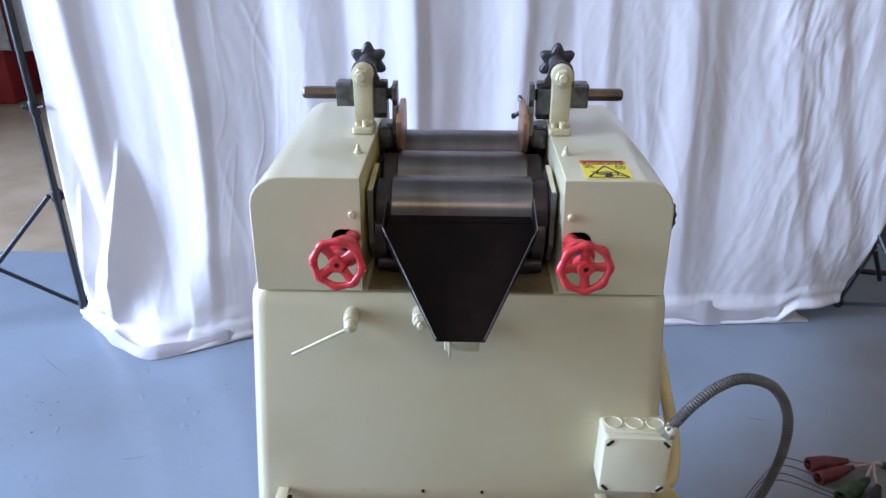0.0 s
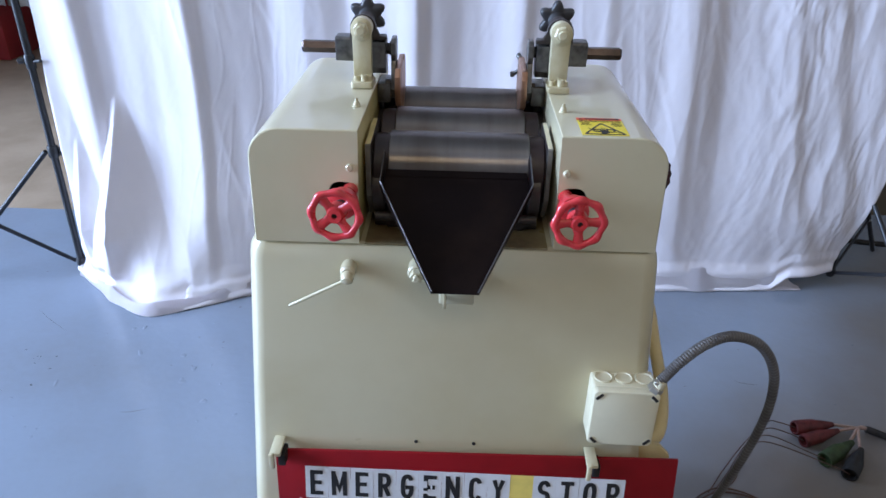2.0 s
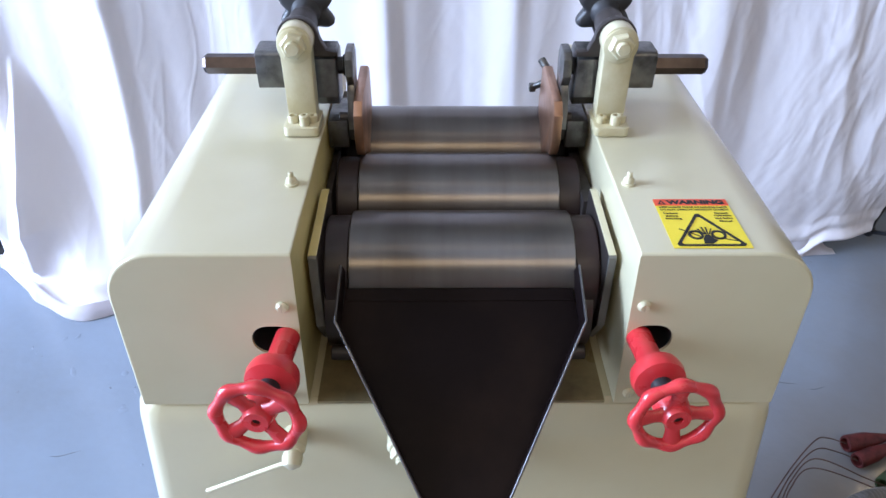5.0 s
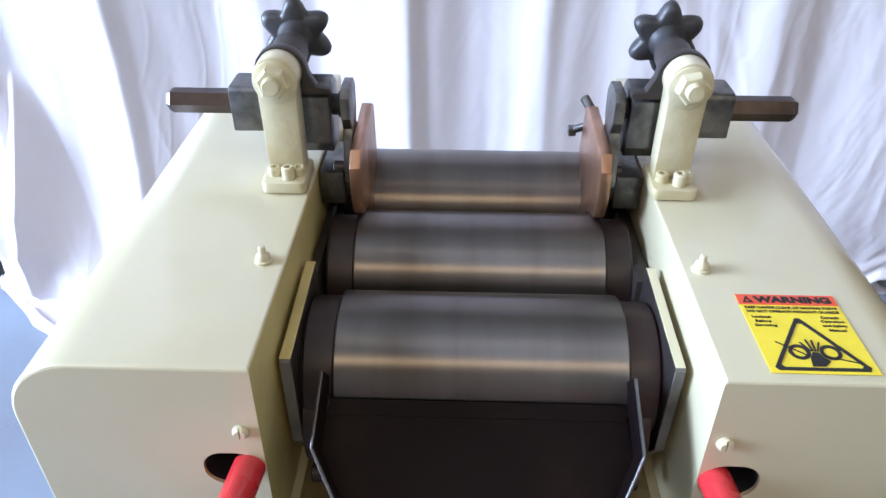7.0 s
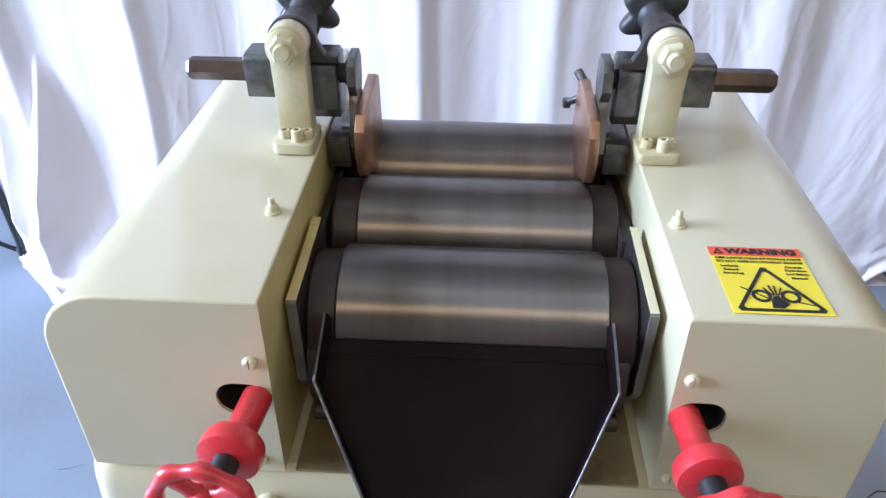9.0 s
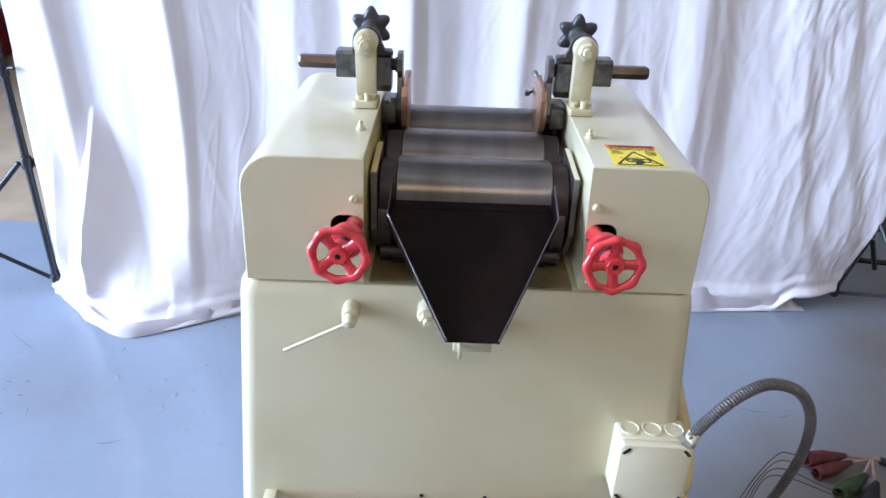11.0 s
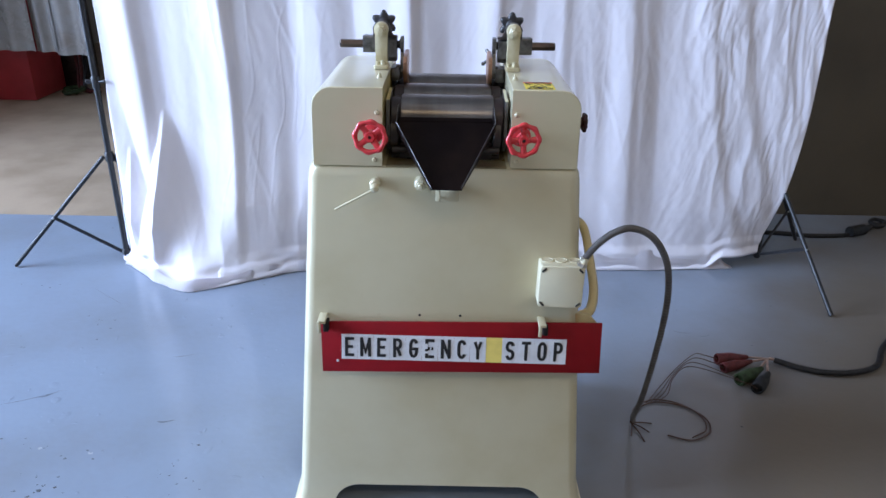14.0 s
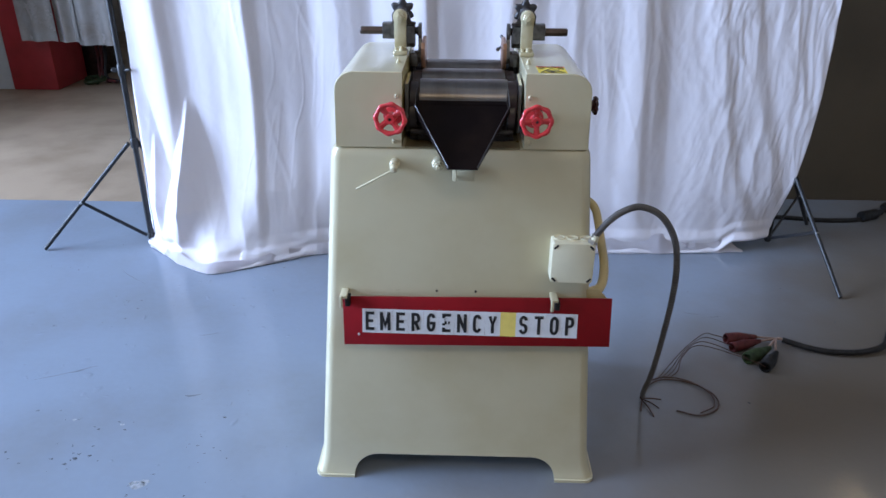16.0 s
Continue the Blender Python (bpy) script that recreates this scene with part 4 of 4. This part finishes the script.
for i, (ax, ay, az) in enumerate(((1.12, 0.785, 0.036), (1.132, 0.735, 0.026), (1.164, 0.653, 0.028), (1.214, 0.596, 0.026))):
    part("lead", tube([(ax, ay, az), (ax - 0.05, ay + 0.012, 0.045), (1.02 - 0.012 * i, 0.775 - 0.030 * i, 0.062), (0.93 - 0.01 * i, 0.700 - 0.022 * i, 0.045), (0.845 + 0.008 * i, 0.615 - 0.012 * i, 0.012), (0.800 + 0.012 * i, 0.560 - 0.004 * i, 0.004), (0.772 + 0.014 * i, 0.525, 0.004)], 0.0018, 60, 6), WIRE, cab)

# ---------------------------------------------------------------- backdrop sheet and its stands
SHEET_Y = 1.70
HEM = [(-1.665, 1.665), (-1.55, 1.56), (-1.38, 1.42), (-1.235, 1.345), (-1.05, 1.42), (-0.88, 1.525), (-0.70, 1.60), (-0.30, 1.64), (0.30, 1.655), (0.93, 1.672), (1.34, 1.700), (1.52, 1.712), (1.645, 1.765)]
hem_line = spline([(x, y, 0) for x, y in HEM], 400)
# crests and valleys of the hanging folds along x, and how far each stands out
RIDGES = [(-1.70, 0.0), (-1.58, 0.024), (-1.430, 0.062), (-1.385, 0.026), (-1.335, 0.010), (-1.20, 0.030), (-1.015, 0.084), (-0.972, 0.044), (-0.86, 0.012), (-0.73, -0.016), (-0.59, 0.024), (-0.53, 0.012), (-0.43, -0.012), (-0.29, 0.030), (-0.165, 0.072), (-0.120, 0.040), (0.0, 0.012),
          (0.06, 0.008), (0.225, 0.046), (0.275, 0.032), (0.40, 0.016), (0.53, 0.028), (0.58, 0.018), (0.72, 0.020), (0.855, 0.044), (0.905, 0.027), (1.0, 0.006), (1.10, 0.016), (1.245, 0.036), (1.285, 0.026), (1.40, 0.034), (1.45, 0.026), (1.60, 0.045), (1.80, 0.05)]
PLEATS = [(-1.350, 0.80, -0.10, 0.15, 0.15), (-1.53, 0.62, -0.05, 0.11, 0.07), (-1.605, 1.00, 0.02, 0.07, 0.04), (-1.455, 0.40, 0.06, 0.12, 0.05)]


def fold_height(x):
    for (x0, h0), (x1, h1) in zip(RIDGES, RIDGES[1:]):
        if x < x1:
            k = min(1.0, max(0.0, (x - x0) / (x1 - x0)))
            return 0.82 * (h0 + (h1 - h0) * (0.6 * k + 0.4 * k * k * (3 - 2 * k)))
    return RIDGES[-1][1]


def sheet_mesh():
    nu, nv, height = 760, 300, 2.75
    verts = []
    for j in range(nv + 1):
        v = j / nv
        z = height * v**1.15
        for i in range(nu + 1):
            u = i / nu
            hx, hy, _ = hem_line[min(int(u * 399), 399)]
            f = u * 399 - int(u * 399)
            nx = hem_line[min(int(u * 399) + 1, 399)]
            hx, hy = hx + (nx[0] - hx) * f, hy + (nx[1] - hy) * f
            tx = -1.600 + 3.300 * u + 0.055 * max(0.0, u - 0.8) / 0.2 * max(0.0, 1.3 - z)
            # the hem corner is spread over a leg of the stand
            tent = 0.56 * min(1.0, max(0.0, (-1.235 - tx) / 0.40)) if tx < -1.235 else 0.0
            k = max(0.0, 1 - max(0.0, z - 0.92 * tent) / (0.85 - 0.45 * tent))
            ease = k * k * (0.35 + 0.65 * k)
            x = tx + (hx - tx) * min(1.0, max(0.0, 1 - z / 1.1)) ** 1.4
            y = SHEET_Y + (hy + 0.06 - SHEET_Y) * ease
            h = 0.0
            grow = min(1.0, 0.30 + z / 0.5)
            lean = 0.08 * min(1.0, max(0.0, (x - 0.3) / 0.5)) + 0.26 * min(1.0, max(0.0, (x - 1.05) / 0.5))
            sway = 0.025 * min(1.0, max(0.0, (-0.45 - x) / 0.4)) * (max(z, 0.95) - 0.95)
            xe = x + sway + lean * (z - 0.95) + 0.012 * noise.noise((x * 3, 0, z * 1.6))
            h += (0.5 * fold_height(xe) + 0.25 * fold_height(xe - 0.009) + 0.25 * fold_height(xe + 0.009)) * grow
            h += 0.010 * noise.noise((xe * 4.0, 3.0, z * 0.7)) + 0.004 * noise.noise((xe * 12, 7.0, z * 1.6))
            # long creases that run with the folds, and crumples across them
            wx, wz = xe + 0.03 * noise.noise((x * 5, z * 3, 1.0)), z + 0.05 * noise.noise((x * 4, z * 4, 5.0))
            worn = 0.5 + 0.9 * max(0.0, noise.noise((x * 1.7, z * 1.3, 31.0)))
            h += 0.0040 * worn * (0.5 - abs(noise.noise((wx * 11, 4.0, wz * 1.5))))
            h += 0.0030 * worn * (0.5 - abs(noise.noise((wx * 15 + wz * 5.0, 14.0, wz * 7.0))))
            h += 0.0017 * worn * (0.5 - abs(noise.noise((wx * 30 - wz * 12.0, 24.0, wz * 16.0))))
            # sharp creases left by the folding, here and there
            pinch = max(0.0, 0.09 - abs(noise.noise((wx * 6.0 + wz * 1.2, 91.0, wz * 0.9)))) + 0.7 * max(0.0, 0.08 - abs(noise.noise((wx * 11.0 - wz * 1.6, 93.0, wz * 1.5))))
            h += (0.026 if x < -0.5 else 0.016) * pinch * max(0.0, 0.35 + 1.3 * noise.noise((x * 1.9, 95.0, z * 1.5)))
            # slanting creases of the end that hangs slack
            slack = min(1.0, max(0.0, (x - 0.92 - 0.10 * z) / 0.22))
            if slack > 0:
                q = wx - 0.33 * wz
                h += slack * 0.0060 * (0.5 - abs(noise.noise((q * 6.5, 51.0, wz * 0.9))))
                h += slack * 0.0065 * (0.5 - abs(noise.noise((q * 13.0, 57.0, wz * 2.6))))
                h += slack * 0.0040 * (0.5 - abs(noise.noise((q * 25.0 + wz * 3.0, 63.0, wz * 3.2))))
                h += slack * 0.0017 * (0.5 - abs(noise.noise((q * 48.0 - wz * 6.0, 69.0, wz * 8.0))))
            low = max(0.0, 1 - z / 0.55)
            ridge = abs(noise.noise((x * 6.5 + z * 2.0, 5.0, z * 3.0)))
            h += 0.070 * low * (0.30 - ridge) * (0.55 if x < -0.6 else 0.16)
            # the turned-up hem stands out over the floor
            if -1.1 < x < 0.32:
                h += 0.028 * max(0.0, 1 - max(0.0, z - 0.075 - 0.02 * noise.noise((x * 3.0, 71.0, 0.0))) / 0.016) * (0.55 + 0.45 * noise.noise((x * 5.0, 73.0, z * 6.0)))
            # pleats that open out downwards
            for cx, top, lean, spread, amp in PLEATS:
                if z < top:
                    d = x - (cx + lean * (top - z))
                    w = 0.012 + spread * (top - z)
                    q = d / (w * (0.75 if d < 0 else 1.7))
                    if abs(q) < 3:
                        h += amp * min(1.0, (top - z) / 0.42) * min(1.0, z / 0.26) * max(0.0, 1 - 0.72 * abs(q)) ** 1.15
            zz = z + 0.004
            # the cuff that lies on the floor
            c = min(1.0, z / 0.13)
            if c < 1:
                h *= 0.25 + 0.75 * c
                zz = 0.005 + 0.125 * c**2.0 + 0.010 * math.sin(math.pi * c) * (1 + noise.noise((x * 6, 4, 0)))
                h -= 0.06 * c - 0.06
                h += 0.007 * math.sin(c * 9.5 + 2.5 * noise.noise((x * 2.2, 8, 0))) * min(1, 3 * (1 - c))
                if x < -0.2:
                    h += 0.030 * noise.noise((x * 7.0, c * 2.2, 6.0)) * math.sin(math.pi * c)
                    zz += 0.018 * max(0.0, noise.noise((x * 11.0, c * 3.0, 2.0))) * math.sin(math.pi * c)
            # the far corner hangs clear of the floor
            k = min(1.0, max(0.0, (x - 1.36) / 0.10))
            zz += 0.060 * k * k * (3 - 2 * k) * max(0.0, 1 - z / 0.45)
            verts.append((x, y - h, zz))
    faces = [(j * (nu + 1) + i, j * (nu + 1) + i + 1, (j + 1) * (nu + 1) + i + 1, (j + 1) * (nu + 1) + i) for j in range(nv) for i in range(nu)]
    me = bpy.data.meshes.new("backdrop_sheet")
    me.from_pydata(verts, [], faces)
    for p in me.polygons:
        p.use_smooth = True
    me.materials.append(CLOTH)
    return me


# the loose hem where it is folded over: place along x, height of its upper edge, how far it stands out
FLAPS = [(0.20, 0.050, 0.008), (0.62, 0.098, 0.004), (0.86, 0.074, 0.010), (1.00, 0.090, 0.006), (1.06, 0.104, 0.013), (1.14, 0.078, 0.006), (1.26, 0.092, 0.010), (1.33, 0.084, 0.004), (1.38, 0.112, 0.010), (1.44, 0.090, 0.002), (1.50, 0.040, 0.0), (1.80, 0.03, 0.0)]


def between(x, rows, k):
    for p, q in zip(rows, rows[1:]):
        if x < q[0]:
            return p[k] + (q[k] - p[k]) * max(0.0, x - p[0]) / (q[0] - p[0])
    return rows[-1][k]


def hem_mesh():
    """The hem turned up at the floor: a loose band with a creased upper edge and flaps."""
    bm = bmesh.new()
    n, k = 420, 6
    cols = []
    for i in range(n + 1):
        u = 0.015 + 0.900 * i / n
        p = hem_line[min(int(u * 399), 398)].lerp(hem_line[min(int(u * 399) + 1, 399)], u * 399 % 1)
        x, y = p.x, p.y
        flap = abs(noise.noise((x * 4.2, 81.0, 0.0)))
        high = 0.030 + 0.016 * noise.noise((x * 1.6, 83.0, 0.0)) + 0.110 * max(0.0, 0.22 - flap)
        out = 0.004 + 0.008 * noise.noise((x * 3.1, 85.0, 0.0)) + 0.060 * max(0.0, 0.20 - flap)
        if x > 0.2:
            t = min(1.0, (x - 0.2) / 0.15)
            high += (between(x, FLAPS, 1) - high) * t
            out += (between(x, FLAPS, 2) + 0.004 * noise.noise((x * 9.0, 89.0, 0.0)) - out) * t
        high *= min(1.0, 0.05 + (n - i) / 30)
        col = []
        for j in range(k + 1):
            c = j / k
            crease = 0.006 * (0.5 - abs(noise.noise((x * 9 + c * 2.0, 87.0, c * 1.5))))
            # the creases of the band run aslant
            if x > 0.2:
                slant = x + 0.10 * c
                crease = 0.004 * (0.5 - abs(noise.noise((x * 9 + c * 2.0, 87.0, c * 1.5)))) + 0.020 * t * (0.35 - abs(noise.noise((slant * 4.5, 101.0, c * 1.2)))) * math.sin(math.pi * (0.15 + 0.7 * c))
            col.append(bm.verts.new((x, y - out * (1 - 0.55 * c) - crease + (0.022 * c * c if x < 0.2 else 0.032 * c), 0.004 + high * c ** 1.2)))
        cols.append(col)
    for a, b in zip(cols, cols[1:]):
        for j in range(k):
            bm.faces.new((a[j], b[j], b[j + 1], a[j + 1]))
    bmesh.ops.solidify(bm, geom=bm.faces[:], thickness=0.002)
    return bm


sheet = tagged(new("backdrop_sheet", sheet_mesh()), "white cotton backdrop sheet hanging in folds to the floor", "curtain")
sol = sheet.modifiers.new("thickness", "SOLIDIFY")
sol.thickness, sol.offset = 0.002, 1
part("hem", hem_mesh(), CLOTH, sheet, "hem turned up where it lies on the floor", smooth=50)


def stand(px, py, feet, label, top=0.565):
    ob = thing("backdrop_stand", (px, py, 0), label, "tripod stand", "stands of the backdrop")
    part("pole", rod((px, py, 0.03), (px, py, 2.8), 0.014, 20), BLACKTUBE, ob)
    part("collar", lathe([(0.018, 0), (0.021, 0.006), (0.021, 0.045), (0.018, 0.05)], pose(px, py, top - 0.025), 20), BLACKTUBE, ob)
    part("collar", lathe([(0.017, 0), (0.019, 0.004), (0.019, 0.05), (0.017, 0.055)], pose(px, py, 0.90), 20), BLACKTUBE, ob)
    part("clamp_knob", rod((px + 0.018, py - 0.005, 0.93), (px + 0.05, py - 0.012, 0.935), 0.007, 12, 0.002), BLACKTUBE, ob)
    part("clamp_bolt", rod((px - 0.045, py - 0.005, 0.93), (px - 0.018, py, 0.93), 0.011, 14, 0.003), BLACKTUBE, ob)
    part("collar", lathe([(0.018, 0), (0.020, 0.004), (0.020, 0.03), (0.017, 0.035)], pose(px, py, 0.035), 20), BLACKTUBE, ob)
    for fx, fy in feet:
        hinge = Vector((px, py, top)) + (Vector((fx, fy, 0)) - Vector((px, py, 0))).normalized() * 0.028
        foot = Vector((fx, fy, 0.008))
        leg = part("leg", rod(hinge, foot, 0.0105, 14, 0.002), BLACKTUBE, ob)
        mid = hinge.lerp(foot, 0.55)
        d = (Vector((fx, fy, 0)) - Vector((px, py, 0))).normalized()
        part("brace", box(-0.004, 0.004, -0.008, 0.008, 0, (Vector((px, py, 0.055)) + d * 0.02 - mid).length, 0.001, 1, along(mid, Vector((px, py, 0.055)) + d * 0.02)), BLACKTUBE, ob)
        part("rivet", rod(mid - Vector((0, 0.014, 0)), mid + Vector((0, 0.014, 0)), 0.006, 10), DULLMETAL, leg)
    return ob


stand(-1.650, 1.675, [(-2.181, 1.573), (-1.62, 2.20), (-1.25, 1.97)], "black tubular tripod stand holding up the white sheet")
stand(1.675, 1.800, [(1.797, 1.208), (2.02, 2.10), (1.42, 2.20)], "black tubular tripod stand beside the hem of the sheet", 0.505)
rail = tagged(part("backdrop_rail", rod((-1.70, 1.70, 2.775), (1.90, 1.70, 2.775), 0.014, 16), BLACKTUBE, None), "black crossbar from which the white sheet hangs", "rail")

# ---------------------------------------------------------------- behind: vinyl strips, cords
strips = thing("strip_curtain", (-3.72, 5.05, 3.5), "cloudy grey vinyl strip curtain hanging beside the red post", "strip curtain")
part("rail", box(-4.25, -3.2, 4.96, 5.199, 3.50, 3.66, 0.004), STEEL, strips)
for i, (x0, x1, y, z) in enumerate(((-4.13, -3.78, 5.02, 0.50), (-3.80, -3.58, 5.05, 0.49), (-3.60, -3.26, 5.02, 0.47))):
    bm = bmesh.new()
    n = 14
    for back in (0.0, 0.004):
        cols = [[bm.verts.new((x0 + (x1 - x0) * k / n, y + back + 0.03 * math.sin(k * 0.7 + i), zz)) for zz in (z, 1.4, 2.4, 3.6)] for k in range(n + 1)]
        for p, q in zip(cols, cols[1:]):
            for k in range(3):
                bm.faces.new((p[k], q[k], q[k + 1], p[k + 1]))
    part("strip", bm, STRIP, strips)
cart = thing("dark_cabinet", (-4.07, 6.05, 0), "dark brown cabinet standing behind the red post", "cabinet")
part("body", box(-4.30, -3.85, 5.85, 6.3, 0.0, 0.9, 0.01), RODSTEEL, cart)
hoses = thing("hose_bundle", (-3.75, 5.55, 0), "red hoses and a green cord heaped on the concrete floor", "hose")
for i in range(3):
    part("hose", tube([(-3.78 + 0.05 * i, 5.70, 0.50), (-3.74 + 0.04 * i, 5.62, 0.25), (-3.72 + 0.03 * i, 5.56, 0.06), (-3.60 + 0.05 * i, 5.52, 0.02)], 0.016, 24, 10), PLUGRED if i < 2 else RUBBER, hoses)
part("cord", tube([(-3.86, 5.50, 0.02), (-3.78, 5.42, 0.03), (-3.66, 5.50, 0.05), (-3.74, 5.58, 0.06), (-3.84, 5.50, 0.05), (-3.70, 5.44, 0.03)], 0.022, 50, 10), PLUGGREEN, hoses)

# cords at the foot of the drab wall
wc = thing("extension_cord", (2.2, 2.3, 0), "black cord lying along the foot of the drab wall", "cord")
part("cord", tube([(1.75, 2.20, 0.012), (1.95, 2.18, 0.012), (2.15, 2.15, 0.012), (2.35, 2.17, 0.012), (2.47, 2.24, 0.012), (2.62, 2.34, 0.012), (2.9, 2.40, 0.012), (3.8, 2.44, 0.012)], 0.013, 80, 10), RUBBER, wc)
part("plug", joined(rod((2.36, 2.17, 0.03), (2.47, 2.22, 0.03), 0.032, 16, 0.006), rod((2.47, 2.22, 0.03), (2.52, 2.25, 0.03), 0.018, 12, 0.003)), PLUGBLACK, wc)
part("coil", tube([(2.56, 2.32, 0.012), (2.62, 2.30, 0.02), (2.66, 2.34, 0.03), (2.61, 2.37, 0.035), (2.57, 2.33, 0.03), (2.62, 2.30, 0.02)], 0.012, 60, 10), RUBBER, wc)

# grit, flakes and gouges in the paint, thicker where the floor is worn
WORN = [(-1.53, 1.05), (-1.73, 0.84), (-1.51, 0.23), (-1.40, 0.23), (-1.32, 0.20), (-1.16, 0.18), (-1.27, 0.07), (-1.30, 0.01), (-1.47, 0.02), (-0.85, 0.23), (-0.92, 1.20), (-1.89, 1.38), (-0.86, 0.07), (-0.73, 0.39), (-1.01, -0.10)]
random.seed(11)
gb = bmesh.new()
for i in range(210):
    if i < 60:
        cx, cy = random.choice(WORN)
        cx, cy = cx + random.gauss(0, 0.035), cy + random.gauss(0, 0.030)
    else:
        cx, cy = random.uniform(-2.6, 2.4), random.uniform(-0.9, 2.2)
    if abs(cx) < 0.48 and -0.1 < cy < 0.7:
        continue
    r = random.choice((0.002, 0.003, 0.003, 0.004, 0.005, 0.007) if i < 60 else (0.0015, 0.002, 0.003, 0.003, 0.004, 0.005))
    k = random.randint(5, 8)
    a0, turn, slim = random.uniform(0, 6.28), random.uniform(-0.6, 0.6), random.uniform(0.3, 0.9)
    ring = []
    for j in range(k):
        u, w = r * random.uniform(0.6, 1.7) * math.cos(a0 + 6.283 * j / k), r * slim * random.uniform(0.6, 1.2) * math.sin(a0 + 6.283 * j / k)
        ring.append(gb.verts.new((cx + u * math.cos(turn) - w * math.sin(turn), cy + u * math.sin(turn) + w * math.cos(turn), 0.0006)))
    tip = gb.verts.new((cx, cy, 0.0006 + r * 0.25))
    for j in range(k):
        gb.faces.new((ring[j], ring[(j + 1) % k], tip))
tagged(part("floor_grit", gb, GRIT, None, smooth=0), "dark flakes of grit scattered over the painted floor", "grit", kind="stuff")

# scratches, and one bare patch where the paint has come off
sb = bmesh.new()
for x0, y0, x1, y1, w in ((-1.62, 0.44, -1.42, 0.54, 0.0012), (-1.50, 0.49, -1.44, 0.535, 0.0020), (-1.01, 0.362, -0.95, 0.374, 0.0035), (-1.68, 1.36, -1.50, 1.22, 0.0010), (-1.10, 0.78, -1.02, 0.80, 0.0014), (1.02, 1.06, 1.10, 1.04, 0.0016), (1.12, 1.02, 1.18, 1.03, 0.0012)):
    p = spline([(x0, y0, 0.0006), (x0 * 0.6 + x1 * 0.4, y0 * 0.6 + y1 * 0.4 - 0.006, 0.0006), (x1, y1, 0.0006)], 12)
    rows = [[sb.verts.new(q + Vector((0, e * w * math.sin(math.pi * (0.08 + 0.84 * k / 11)), 0))) for e in (-1, 1)] for k, q in enumerate(p)]
    for c, d in zip(rows, rows[1:]):
        sb.faces.new((c[0], c[1], d[1], d[0]))
tagged(part("floor_scratches", sb, GRIT, None, smooth=0), "thin dark scratches across the blue-grey floor paint", "scratches", kind="stuff")
pb = bmesh.new()
for cx, cy, r in ((-0.998, -0.094, 0.026), (-0.978, -0.080, 0.015), (-1.35, 0.21, 0.010), (-1.17, 0.19, 0.009)):
    ring = [pb.verts.new((cx + r * random.uniform(0.6, 1.25) * math.cos(6.283 * j / 13), cy + 0.7 * r * random.uniform(0.6, 1.25) * math.sin(6.283 * j / 13), 0.0005)) for j in range(13)]
    pb.faces.new(ring)
tagged(part("bare_patches", pb, BARE, None, smooth=0), "pale bare patches where the floor paint has come off", "patch", kind="stuff")

# blisters and chips in the floor paint, in loose clusters
fb = bmesh.new()
spots = [(random.uniform(-2.4, -0.55), random.uniform(-0.9, 1.5)) for i in range(26)]
for i in range(150):
    cx, cy = random.choice(spots)
    cx, cy = cx + random.gauss(0, 0.09), cy + random.gauss(0, 0.09)
    if abs(cx) < 0.5 and -0.1 < cy < 0.7:
        continue
    r = random.choice((0.004, 0.005, 0.007, 0.009, 0.014, 0.022))
    k = random.randint(7, 11)
    turn, slim = random.uniform(0, 3.14), random.uniform(0.35, 0.9)
    rings = []
    for q, z in ((1.0, 0.0002), (0.70, 0.0009), (0.35, 0.0011)):
        ring = []
        for j in range(k):
            a = 6.2832 * j / k
            u, w = r * q * math.cos(a) * random.uniform(0.75, 1.25), r * q * slim * math.sin(a) * random.uniform(0.75, 1.25)
            ring.append(fb.verts.new((cx + u * math.cos(turn) - w * math.sin(turn), cy + u * math.sin(turn) + w * math.cos(turn), z * random.uniform(0.6, 1.4))))
        rings.append(ring)
    for p, q in zip(rings, rings[1:]):
        for j in range(k):
            fb.faces.new((p[j], p[(j + 1) % k], q[(j + 1) % k], q[j]))
    fb.faces.new(rings[-1])
tagged(part("paint_blisters", fb, FLOORPAINT, None, smooth=50), "small blisters and chips in the blue-grey floor paint", "blisters", kind="stuff")

# hooded lamp on the drab wall
GLOW = bpy.data.materials.new("lamp_glow")
GLOW.use_nodes = True
GLOW.node_tree.nodes["Principled BSDF"].inputs["Emission Color"].default_value = (1.0, 0.72, 0.34, 1)
GLOW.node_tree.nodes["Principled BSDF"].inputs["Emission Strength"].default_value = 120
wl = thing("wall_lamp", (3.03, 2.5, 2.53), "small hooded warm wall lamp", "lamp")
part("arm", rod((3.03, 2.52, 2.61), (3.03, 2.33, 2.61), 0.012, 14, 0.002), BLACKTUBE, wl)
LM = look((3.03, 2.33, 2.60), (1.2, 0.2, 0.3)) @ pose(0, 0, 0, 180)
part("hood", lathe([(0.02, 0.0), (0.09, 0.01), (0.14, 0.08), (0.137, 0.08), (0.088, 0.014), (0.02, 0.006)], LM, 32, False), BLACKTUBE, wl)
part("bulb", lathe([(0.02, 0.008), (0.045, 0.018), (0.060, 0.036), (0.050, 0.052), (0.01, 0.060)], LM, 24), GLOW, wl)

# dark box low on the drab wall
wb = thing("wall_box", (3.0, 2.5, 0.33), "dark metal box fixed low on the drab wall", "box")
part("body", box(2.80, 3.30, 2.40, 2.521, 0.35, 0.72, 0.008), RODSTEEL, wb)
part("ledge", box(2.77, 3.33, 2.36, 2.521, 0.325, 0.345, 0.004), STEEL, wb)
